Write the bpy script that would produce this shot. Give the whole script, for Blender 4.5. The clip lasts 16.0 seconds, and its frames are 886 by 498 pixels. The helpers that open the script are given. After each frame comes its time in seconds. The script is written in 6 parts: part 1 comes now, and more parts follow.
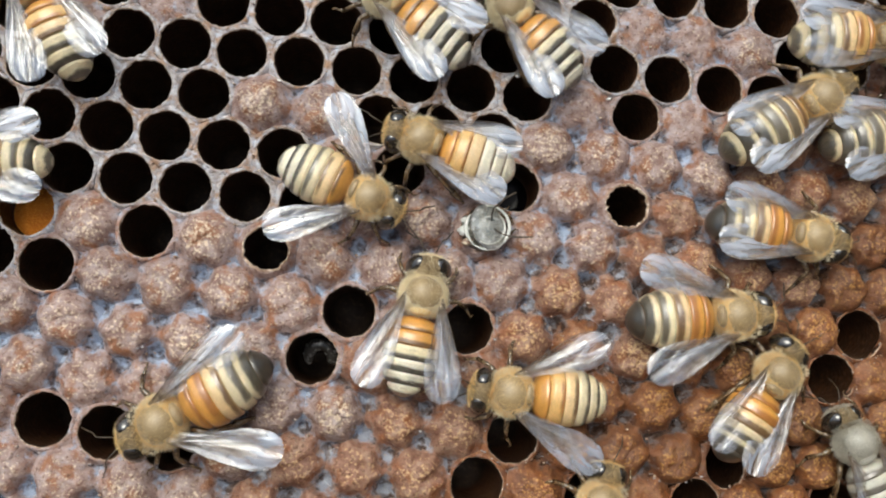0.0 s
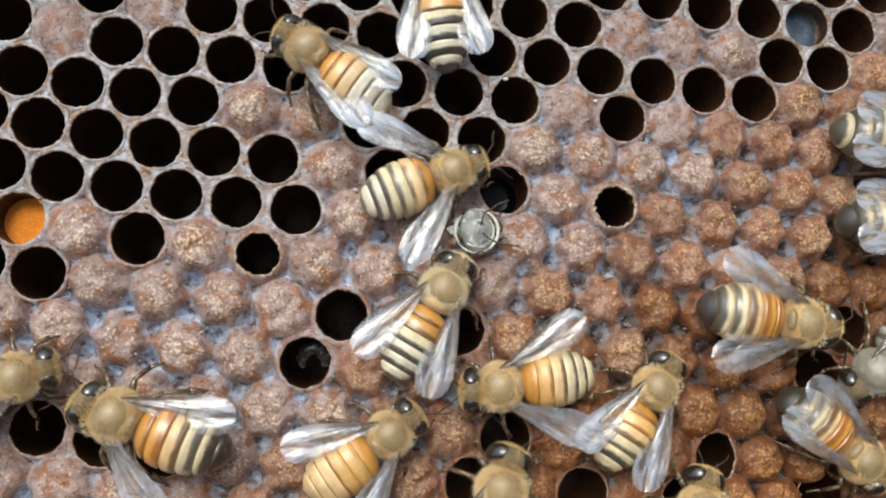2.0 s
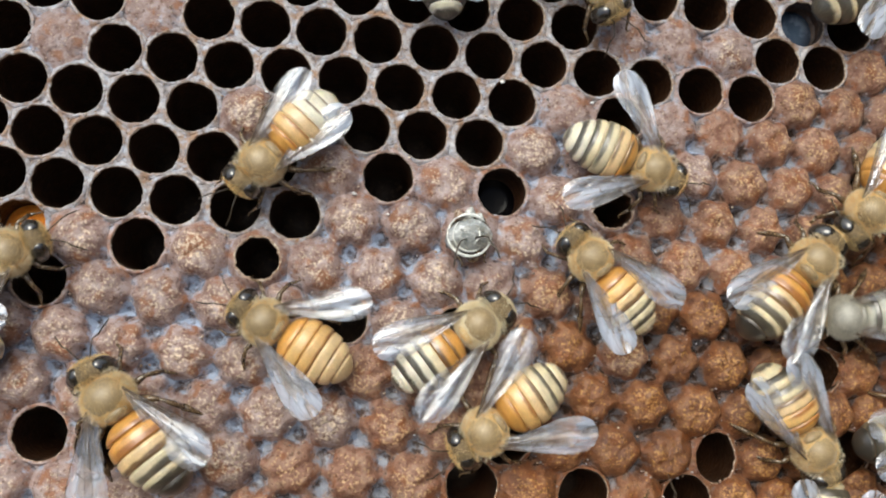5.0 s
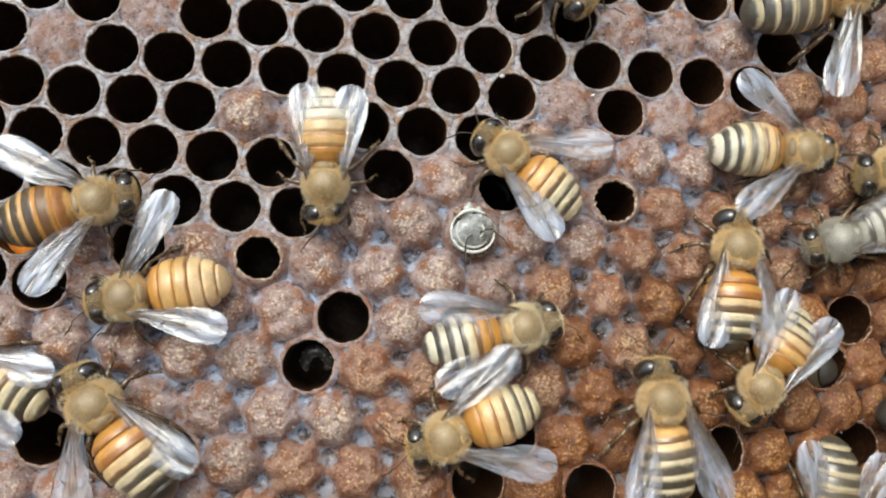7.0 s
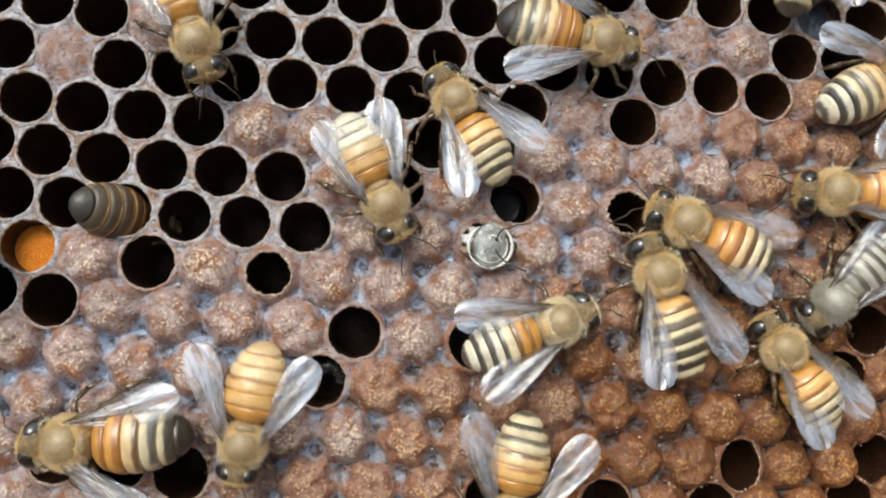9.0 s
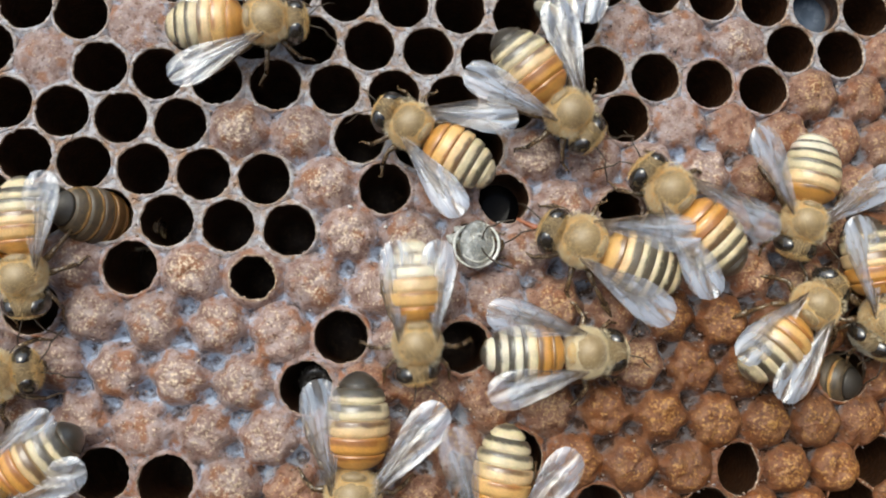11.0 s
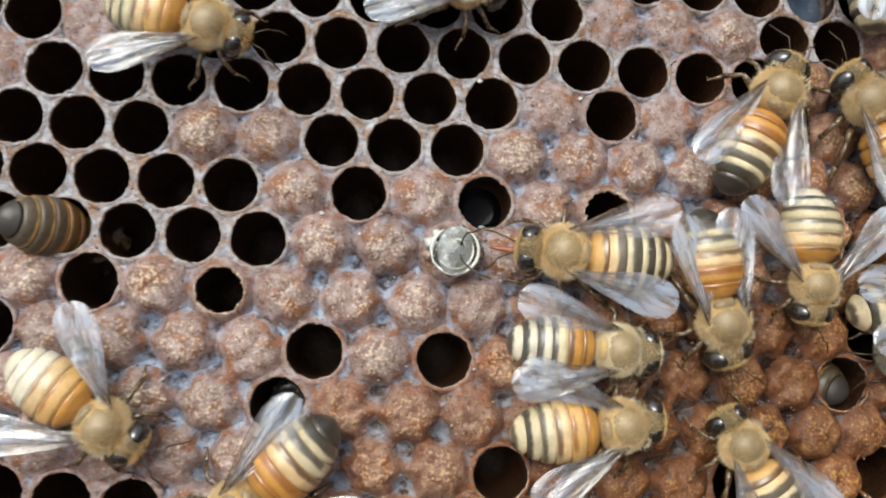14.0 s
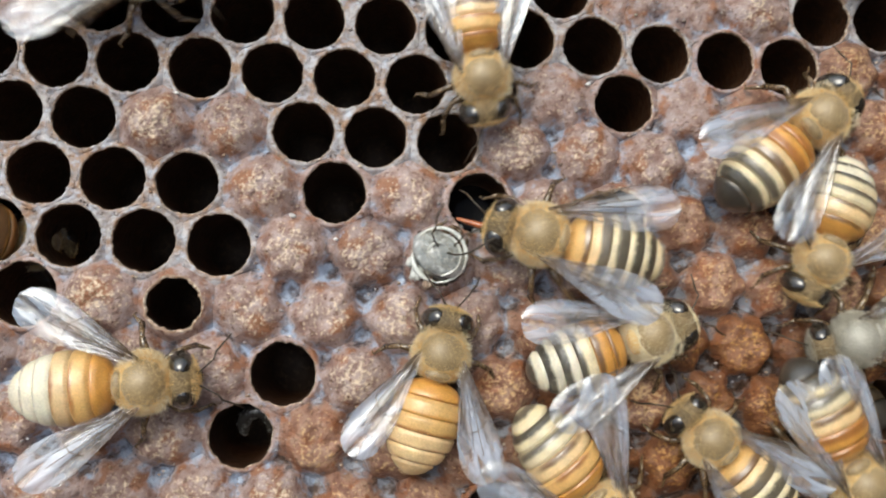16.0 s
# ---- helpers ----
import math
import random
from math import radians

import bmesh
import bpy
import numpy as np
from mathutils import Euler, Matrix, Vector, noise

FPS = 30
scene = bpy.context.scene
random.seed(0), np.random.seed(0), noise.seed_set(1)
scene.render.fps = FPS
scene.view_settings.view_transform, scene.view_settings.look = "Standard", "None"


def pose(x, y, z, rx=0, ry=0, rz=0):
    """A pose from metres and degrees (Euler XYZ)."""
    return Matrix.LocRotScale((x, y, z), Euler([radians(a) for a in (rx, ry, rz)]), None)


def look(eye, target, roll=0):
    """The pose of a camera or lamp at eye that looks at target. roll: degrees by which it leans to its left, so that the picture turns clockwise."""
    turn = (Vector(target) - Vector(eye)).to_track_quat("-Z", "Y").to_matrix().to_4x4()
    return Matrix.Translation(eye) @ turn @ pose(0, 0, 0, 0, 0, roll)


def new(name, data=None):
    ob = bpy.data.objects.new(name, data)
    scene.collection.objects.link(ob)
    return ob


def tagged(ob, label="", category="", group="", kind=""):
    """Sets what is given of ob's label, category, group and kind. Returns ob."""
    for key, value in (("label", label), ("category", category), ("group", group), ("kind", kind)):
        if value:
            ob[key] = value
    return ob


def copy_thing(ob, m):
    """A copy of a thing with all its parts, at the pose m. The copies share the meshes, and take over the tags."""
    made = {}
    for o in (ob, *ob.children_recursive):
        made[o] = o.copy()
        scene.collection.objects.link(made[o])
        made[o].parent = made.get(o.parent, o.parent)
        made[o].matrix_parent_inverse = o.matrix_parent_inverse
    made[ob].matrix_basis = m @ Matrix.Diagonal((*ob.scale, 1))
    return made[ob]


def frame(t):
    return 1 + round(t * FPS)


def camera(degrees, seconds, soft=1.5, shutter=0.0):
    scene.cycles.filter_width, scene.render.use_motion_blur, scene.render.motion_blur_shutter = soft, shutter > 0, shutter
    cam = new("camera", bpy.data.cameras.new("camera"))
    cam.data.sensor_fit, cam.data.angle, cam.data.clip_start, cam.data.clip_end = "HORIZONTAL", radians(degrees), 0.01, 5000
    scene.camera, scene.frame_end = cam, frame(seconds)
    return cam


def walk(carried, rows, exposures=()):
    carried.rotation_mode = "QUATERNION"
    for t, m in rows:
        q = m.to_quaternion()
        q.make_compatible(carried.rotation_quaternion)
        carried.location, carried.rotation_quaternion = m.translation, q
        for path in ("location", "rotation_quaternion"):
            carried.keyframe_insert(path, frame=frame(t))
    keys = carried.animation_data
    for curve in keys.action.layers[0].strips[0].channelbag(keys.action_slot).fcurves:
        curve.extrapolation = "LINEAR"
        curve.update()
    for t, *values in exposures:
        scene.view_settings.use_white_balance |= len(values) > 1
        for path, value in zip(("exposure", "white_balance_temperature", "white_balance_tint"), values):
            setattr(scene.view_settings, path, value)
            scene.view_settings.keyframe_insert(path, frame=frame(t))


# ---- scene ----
cam = camera(58.50, 16.0, soft=1.9, shutter=0.5)
PATH = [
    (0.0, pose(-0.00089, -0.01523, 0.07230, 6.047, -5.729, 9.049)),
    (0.5, pose(-0.00134, -0.01498, 0.07288, 5.877, -6.227, 8.745)),
    (1.0, pose(-0.00081, -0.01557, 0.07294, 6.529, -6.389, 8.444)),
    (1.5, pose(-0.00135, -0.01549, 0.07294, 6.133, -6.247, 8.203)),
    (2.0, pose(-0.00124, -0.01495, 0.07293, 6.033, -6.482, 8.111)),
    (2.5, pose(-0.00082, -0.01600, 0.07260, 6.664, -6.268, 7.934)),
    (3.0, pose(-0.00109, -0.01685, 0.07216, 6.446, -6.379, 7.664)),
    (3.5, pose(-0.00150, -0.01497, 0.07282, 5.999, -6.497, 7.793)),
    (4.0, pose(-0.00143, -0.01517, 0.07328, 6.317, -6.462, 7.696)),
    (6.5, pose(-0.00046, -0.01436, 0.07311, 6.099, -5.987, 7.080)),
    (7.0, pose(-0.00067, -0.01504, 0.07274, 6.268, -5.883, 6.697)),
    (7.5, pose(-0.00106, -0.01436, 0.07259, 5.916, -5.687, 6.866)),
    (8.0, pose(-0.00061, -0.01353, 0.07266, 5.775, -5.140, 6.601)),
    (8.5, pose(-0.00107, -0.01348, 0.07252, 6.090, -5.146, 6.447)),
    (11.0, pose(0.00124, -0.01279, 0.07088, 6.029, -4.250, 5.689)),
    (11.5, pose(0.00081, -0.01029, 0.07145, 5.549, -4.552, 5.853)),
    (12.0, pose(0.00063, -0.01096, 0.07210, 6.010, -4.357, 5.821)),
    (12.5, pose(0.00062, -0.01166, 0.07164, 6.174, -4.227, 5.653)),
    (13.0, pose(0.00093, -0.01258, 0.07054, 5.757, -3.887, 5.522)),
    (13.5, pose(0.00125, -0.01221, 0.07109, 6.336, -3.954, 5.352)),
    (14.0, pose(0.00280, -0.01115, 0.06736, 5.694, -4.541, 4.910)),
    (14.5, pose(0.00467, -0.00933, 0.06130, 4.592, -4.401, 5.106)),
    (15.0, pose(0.00463, -0.00998, 0.05496, 5.391, -4.493, 4.857)),
    (15.5, pose(0.00352, -0.00953, 0.05638, 4.445, -4.014, 5.009)),
    (16.0, pose(0.00419, -0.00889, 0.05907, 4.978, -4.529, 4.934)),
]
walk(cam, PATH, [(0, -0.23, 6060, 1), (16, -0.23, 6060, 1)])

SKY, SUN = 0.175, 1.4

# ---------------------------------------------------------------- light
world = bpy.data.worlds.new("overcast_sky")
scene.world = world
world.use_nodes = True
wn = world.node_tree.nodes
sky = wn.new("ShaderNodeTexSky")
sky.sky_type = "NISHITA"
sky.sun_disc = False
sky.sun_elevation, sky.sun_rotation = radians(60), radians(-38)
sky.air_density, sky.dust_density = 1.0, 7.0
wn["Background"].inputs["Strength"].default_value = SKY
world.node_tree.links.new(sky.outputs[0], wn["Background"].inputs["Color"])
sun = new("sun", bpy.data.lights.new("sun", "SUN"))
sun.data.energy, sun.data.angle, sun.data.color = SUN, radians(36), (1.0, 0.94, 0.86)
sun.matrix_world = look((-0.31, 0.40, 0.86), (0, 0, 0))

MM = 0.001


# ---------------------------------------------------------------- materials
def material(name, tones, rough=0.6, scale=1.0, fine=6.0, bump=0.0, bump_scale=4.0, coat=0.0, alpha=1.0, local=False,
             rand=0.0, sheen=0.0, spec=0.5, sss=0.0, bump_size=0.25, velvet=False):
    """tones: three colours mixed by two sizes of noise; scale, fine: noise per mm."""
    m = bpy.data.materials.new(name)
    m.use_nodes = True
    t = m.node_tree
    n, l = t.nodes, t.links
    b = n["Principled BSDF"]
    if local:
        co = n.new("ShaderNodeTexCoord").outputs["Object"]
    else:
        co = n.new("ShaderNodeNewGeometry").outputs["Position"]

    def noise_node(s, detail, offset):
        v = n.new("ShaderNodeVectorMath")
        v.operation = "MULTIPLY_ADD"
        v.inputs[1].default_value = (s / MM,) * 3
        v.inputs[2].default_value = offset
        l.new(co, v.inputs[0])
        w = n.new("ShaderNodeTexNoise")
        w.inputs["Scale"].default_value = 1.0
        w.inputs["Detail"].default_value = detail
        l.new(v.outputs[0], w.inputs["Vector"])
        return w.outputs["Fac"]

    def ramp(fac, stops):
        r = n.new("ShaderNodeValToRGB")
        r.color_ramp.elements[0].position, r.color_ramp.elements[1].position = stops[0][0], stops[-1][0]
        for k, (p, c) in enumerate(stops):
            e = r.color_ramp.elements[k] if k < 1 else (r.color_ramp.elements[-1] if k == len(stops) - 1 else r.color_ramp.elements.new(p))
            e.color = (*c, 1)
        l.new(fac, r.inputs[0])
        return r.outputs[0]

    def mix(fac, a, c):
        x = n.new("ShaderNodeMix")
        x.data_type = "RGBA"
        if isinstance(fac, float):
            x.inputs["Factor"].default_value = fac
        else:
            l.new(fac, x.inputs["Factor"])
        l.new(a, x.inputs["A"])
        if isinstance(c, tuple):
            x.inputs["B"].default_value = (*c, 1)
        else:
            l.new(c, x.inputs["B"])
        return x.outputs["Result"]

    big, small = noise_node(scale, 3, (3, 7, 1)), noise_node(fine, 4, (9, 2, 5))
    col = ramp(big, [(0.32, tones[0]), (0.68, tones[1])])
    spots = ramp(small, [(0.52, (0, 0, 0)), (0.68, (1, 1, 1))])
    col = mix(spots, col, tones[2])
    if rand:
        info = n.new("ShaderNodeObjectInfo")
        hsv = n.new("ShaderNodeHueSaturation")
        mr = n.new("ShaderNodeMapRange")
        mr.inputs[3].default_value, mr.inputs[4].default_value = 1 - rand, 1 + rand
        l.new(info.outputs["Random"], mr.inputs[0])
        l.new(mr.outputs[0], hsv.inputs["Value"])
        l.new(col, hsv.inputs["Color"])
        col = hsv.outputs[0]
    l.new(col, b.inputs["Base Color"])
    b.inputs["Roughness"].default_value = rough
    b.inputs["Specular IOR Level"].default_value = spec
    b.inputs["Coat Weight"].default_value = coat
    b.inputs["Coat Roughness"].default_value = 0.12 if rough < 0.4 else 0.36
    b.inputs["Alpha"].default_value = alpha
    b.inputs["Sheen Weight"].default_value = sheen
    if sss:
        b.inputs["Subsurface Weight"].default_value = sss
        b.inputs["Subsurface Radius"].default_value = (0.0009, 0.0005, 0.0003)
    if velvet:
        # fine hairs let part of the light through
        thin, blend = n.new("ShaderNodeBsdfTranslucent"), n.new("ShaderNodeMixShader")
        l.new(col, thin.inputs["Color"])
        blend.inputs[0].default_value = 0.42
        l.new(b.outputs[0], blend.inputs[1])
        l.new(thin.outputs[0], blend.inputs[2])
        l.new(blend.outputs[0], n["Material Output"].inputs["Surface"])
    if bump:
        bp = n.new("ShaderNodeBump")
        bp.inputs["Strength"].default_value = bump
        bp.inputs["Distance"].default_value = bump_size * MM
        l.new(noise_node(bump_scale, 5, (1, 1, 8)), bp.inputs["Height"])
        l.new(bp.outputs[0], b.inputs["Normal"])
    return m


def capping(name, base, pale, stain, wax_glints, rough=0.5, rand=0.12, stains=0.53, pit=(0.0, -0.7)):
    """Gnawed capping: mottled wax, torn pale fibres on the crowns, stains, and bare glassy wax down in the joints, its
    sky glints painted in pale blue.
    """
    m = bpy.data.materials.new(name)
    m.use_nodes = True
    n, l = m.node_tree.nodes, m.node_tree.links
    b = n["Principled BSDF"]
    co = n.new("ShaderNodeNewGeometry").outputs["Position"]
    sep = n.new("ShaderNodeSeparateXYZ")
    l.new(co, sep.inputs[0])

    def noise_node(s, detail, offset):
        v = n.new("ShaderNodeVectorMath")
        v.operation = "MULTIPLY_ADD"
        v.inputs[1].default_value = (s / MM,) * 3
        v.inputs[2].default_value = offset
        l.new(co, v.inputs[0])
        w = n.new("ShaderNodeTexNoise")
        w.inputs["Scale"].default_value = 1.0
        w.inputs["Detail"].default_value = detail
        l.new(v.outputs[0], w.inputs["Vector"])
        return w.outputs["Fac"]

    def ramp(fac, stops):
        r = n.new("ShaderNodeValToRGB")
        e = r.color_ramp.elements
        e[0].position, e[1].position = stops[0][0], stops[-1][0]
        e[0].color, e[1].color = (*stops[0][1], 1), (*stops[-1][1], 1)
        for p, c in stops[1:-1]:
            e.new(p).color = (*c, 1)
        l.new(fac, r.inputs[0])
        return r.outputs[0]

    def mask(fac, lo, hi, most=1.0):
        r = n.new("ShaderNodeMapRange")
        r.inputs[1].default_value, r.inputs[2].default_value, r.inputs[4].default_value = lo, hi, most
        l.new(fac, r.inputs[0])
        return r.outputs[0]

    def mix(fac, a, c):
        x = n.new("ShaderNodeMix")
        x.data_type = "RGBA"
        l.new(fac, x.inputs["Factor"])
        l.new(a, x.inputs["A"])
        if isinstance(c, tuple):
            x.inputs["B"].default_value = (*c, 1)
        else:
            l.new(c, x.inputs["B"])
        return x.outputs["Result"]

    def height(fac, gain):
        """The height in mm, made uneven by a noise."""
        a = n.new("ShaderNodeMath")
        a.operation = "MULTIPLY_ADD"
        l.new(sep.outputs[2], a.inputs[0])
        a.inputs[1].default_value = 1 / MM
        c = n.new("ShaderNodeMath")
        c.operation = "MULTIPLY_ADD"
        l.new(fac, c.inputs[0])
        c.inputs[1].default_value, c.inputs[2].default_value = gain, -gain / 2
        l.new(c.outputs[0], a.inputs[2])
        return a.outputs[0]

    fine = noise_node(3.4, 5, (9, 2, 5))
    col = ramp(noise_node(1.0, 5, (3, 7, 1)), [(0.34, base[0]), (0.5, base[1]), (0.66, base[2])])
    col = mix(mask(noise_node(0.62, 4, (31, 8, 4)), stains, stains + 0.11, 0.85), col, stain)
    clumps = height(fine, 6.0)
    col = mix(mask(clumps, 0.9, 2.0, 0.88), col, pale)
    col = mix(mask(noise_node(2.6, 4, (4, 4, 2)), 0.42, 0.33, 0.7), col, tuple(c * 0.4 for c in stain))
    low = mask(height(noise_node(1.5, 4, (2, 6, 9)), 2.6), pit[0], pit[1], 0.92)
    bare = ramp(noise_node(0.85, 4, (7, 3, 2)), [(0.38, wax_glints[0]), (0.47, wax_glints[1]), (0.56, wax_glints[2])])
    col = mix(low, col, bare)
    info = n.new("ShaderNodeObjectInfo")
    hsv = n.new("ShaderNodeHueSaturation")
    mr = n.new("ShaderNodeMapRange")
    mr.inputs[3].default_value, mr.inputs[4].default_value = 1 - rand, 1 + rand
    l.new(info.outputs["Random"], mr.inputs[0])
    l.new(mr.outputs[0], hsv.inputs["Value"])
    l.new(col, hsv.inputs["Color"])
    l.new(hsv.outputs[0], b.inputs["Base Color"])
    gl = n.new("ShaderNodeMapRange")
    gl.inputs[3].default_value, gl.inputs[4].default_value = rough, 0.14
    l.new(low, gl.inputs[0])
    l.new(gl.outputs[0], b.inputs["Roughness"])
    b.inputs["Specular IOR Level"].default_value = 0.6
    bp = n.new("ShaderNodeBump")
    bp.inputs["Strength"].default_value = 0.9
    bp.inputs["Distance"].default_value = 0.2 * MM
    l.new(noise_node(3.8, 6, (1, 1, 8)), bp.inputs["Height"])
    l.new(bp.outputs[0], b.inputs["Normal"])
    return m


# joint wax from dark to pale blue; the palest tone paints sky glints
WAX_GLINTS = ((0.07, 0.055, 0.055), (0.24, 0.26, 0.32), (0.42, 0.50, 0.64))
M_CAP = capping("wax_dusted_capping", ((0.22, 0.124, 0.098), (0.335, 0.233, 0.203), (0.43, 0.34, 0.325)), (0.74, 0.60, 0.43), (0.29, 0.115, 0.045), WAX_GLINTS)
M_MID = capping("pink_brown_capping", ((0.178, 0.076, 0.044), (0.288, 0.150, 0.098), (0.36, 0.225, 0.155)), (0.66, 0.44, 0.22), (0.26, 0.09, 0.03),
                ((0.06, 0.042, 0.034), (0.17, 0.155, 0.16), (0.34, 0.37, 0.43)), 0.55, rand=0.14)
# browner wax, with the dimmer light of its corner put into the tones
M_RUST_DIM = capping("dimmed_rust_brown_capping", ((0.125, 0.044, 0.017), (0.21, 0.082, 0.032), (0.27, 0.128, 0.058)), (0.58, 0.31, 0.09), (0.22, 0.072, 0.018),
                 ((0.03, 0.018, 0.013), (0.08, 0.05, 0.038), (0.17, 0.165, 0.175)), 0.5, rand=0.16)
M_RIM = capping("grey_pink_wax", ((0.20, 0.15, 0.13), (0.36, 0.32, 0.315), (0.50, 0.475, 0.48)), (0.80, 0.70, 0.54), (0.29, 0.15, 0.065),
                ((0.22, 0.20, 0.20), (0.37, 0.37, 0.40), (0.52, 0.57, 0.67)), 0.3, rand=0.08, stains=0.49, pit=(0.2, -0.6))
M_EDGE = material("pale_torn_wax", [(0.20, 0.11, 0.06), (0.46, 0.33, 0.24), (0.80, 0.70, 0.55)], 0.5, 0.8, 3.0, 0.6, 4.0)
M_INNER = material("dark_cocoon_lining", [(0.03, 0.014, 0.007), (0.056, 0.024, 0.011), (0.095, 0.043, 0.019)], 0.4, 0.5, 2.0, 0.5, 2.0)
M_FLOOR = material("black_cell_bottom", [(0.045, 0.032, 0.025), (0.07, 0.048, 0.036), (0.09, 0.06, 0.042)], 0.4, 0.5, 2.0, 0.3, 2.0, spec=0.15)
M_POLLEN = material("orange_pollen", [(0.76, 0.21, 0.008), (0.86, 0.27, 0.010), (0.90, 0.36, 0.03)], 0.7, 1.0, 5.0, 0.8, 5.0)
M_NECTAR = material("dark_nectar", [(0.004, 0.004, 0.005), (0.006, 0.0055, 0.006), (0.008, 0.007, 0.008)], 0.04, 0.3, 1.0, 0.25, 0.4, spec=0.07)
# the blue base colour stands in for much of the mirrored sky
M_SKY_NECTAR = material("sky_tinted_nectar", [(0.05, 0.075, 0.115), (0.08, 0.11, 0.16), (0.13, 0.165, 0.225)], 0.08, 0.6, 1.0, 0.7, 0.6, spec=1.0, coat=0.5)
M_LARVA = material("dark_wet_larva", [(0.03, 0.027, 0.024), (0.065, 0.06, 0.054), (0.24, 0.23, 0.215)], 0.12, 0.5, 2.0, coat=0.8)
M_FLECK = material("white_wax_flake", [(0.66, 0.64, 0.62), (0.76, 0.74, 0.72), (0.84, 0.82, 0.8)], 0.45, 1.0, 3.0)


def bee_material(name, a, c, e, rough, **kw):
    return material(name, [a, c, e], rough, kw.pop("scale", 1.2), kw.pop("fine", 8.0), local=True, rand=kw.pop("rand", 0.1), **kw)


M_BROWN = bee_material("chestnut_cuticle", (0.26, 0.10, 0.025), (0.40, 0.17, 0.045), (0.5, 0.25, 0.08), 0.27, bump=0.25, bump_scale=8, coat=0.6)
M_TAN = bee_material("golden_fur", (0.80, 0.55, 0.21), (0.92, 0.72, 0.36), (0.97, 0.88, 0.60), 0.7, sheen=0.4, velvet=True)
M_PALE = bee_material("pale_fur", (0.84, 0.73, 0.48), (0.92, 0.84, 0.62), (0.97, 0.93, 0.78), 0.7, sheen=0.4, velvet=True)
M_ASHFUR = bee_material("ash_fur", (0.50, 0.47, 0.38), (0.62, 0.59, 0.5), (0.72, 0.7, 0.62), 0.8, sheen=0.2, velvet=True)
M_SCUTUM = bee_material("olive_brown_thorax_plate", (0.25, 0.175, 0.08), (0.38, 0.27, 0.125), (0.49, 0.37, 0.195), 0.46, bump=0.35, bump_scale=9, coat=0.6, spec=0.7, sheen=0.3, scale=0.5, fine=7)
M_GREYPLATE = bee_material("ash_thorax_plate", (0.36, 0.34, 0.28), (0.46, 0.44, 0.37), (0.58, 0.56, 0.5), 0.4, bump=0.4, bump_scale=6, coat=0.6)
M_EYE = bee_material("black_compound_eye", (0.016, 0.013, 0.010), (0.03, 0.023, 0.016), (0.042, 0.034, 0.026), 0.16, coat=1.0, spec=0.9)
M_FACE = bee_material("dark_hairy_face", (0.13, 0.09, 0.042), (0.25, 0.175, 0.085), (0.46, 0.35, 0.19), 0.4, bump=0.6, bump_scale=12)
M_WETFACE = bee_material("wet_grey_face", (0.34, 0.36, 0.35), (0.62, 0.64, 0.63), (0.86, 0.88, 0.87), 0.16, coat=1.0, bump=0.9, bump_scale=5, scale=0.9, fine=2.5)
M_SKIN = bee_material("moist_pupal_skin", (0.6, 0.61, 0.56), (0.75, 0.76, 0.71), (0.86, 0.87, 0.83), 0.2, coat=1.0)
M_LEG = bee_material("brown_leg_cuticle", (0.05, 0.032, 0.018), (0.13, 0.08, 0.038), (0.36, 0.25, 0.13), 0.22, coat=0.8)
M_FEELER = bee_material("black_antenna", (0.04, 0.03, 0.02), (0.075, 0.055, 0.036), (0.13, 0.095, 0.06), 0.4)
M_TONGUE = bee_material("red_brown_tongue", (0.30, 0.08, 0.03), (0.42, 0.13, 0.05), (0.5, 0.2, 0.08), 0.3, coat=0.4)
M_VEIN = bee_material("brown_wing_vein", (0.07, 0.045, 0.025), (0.14, 0.09, 0.05), (0.26, 0.19, 0.12), 0.3)


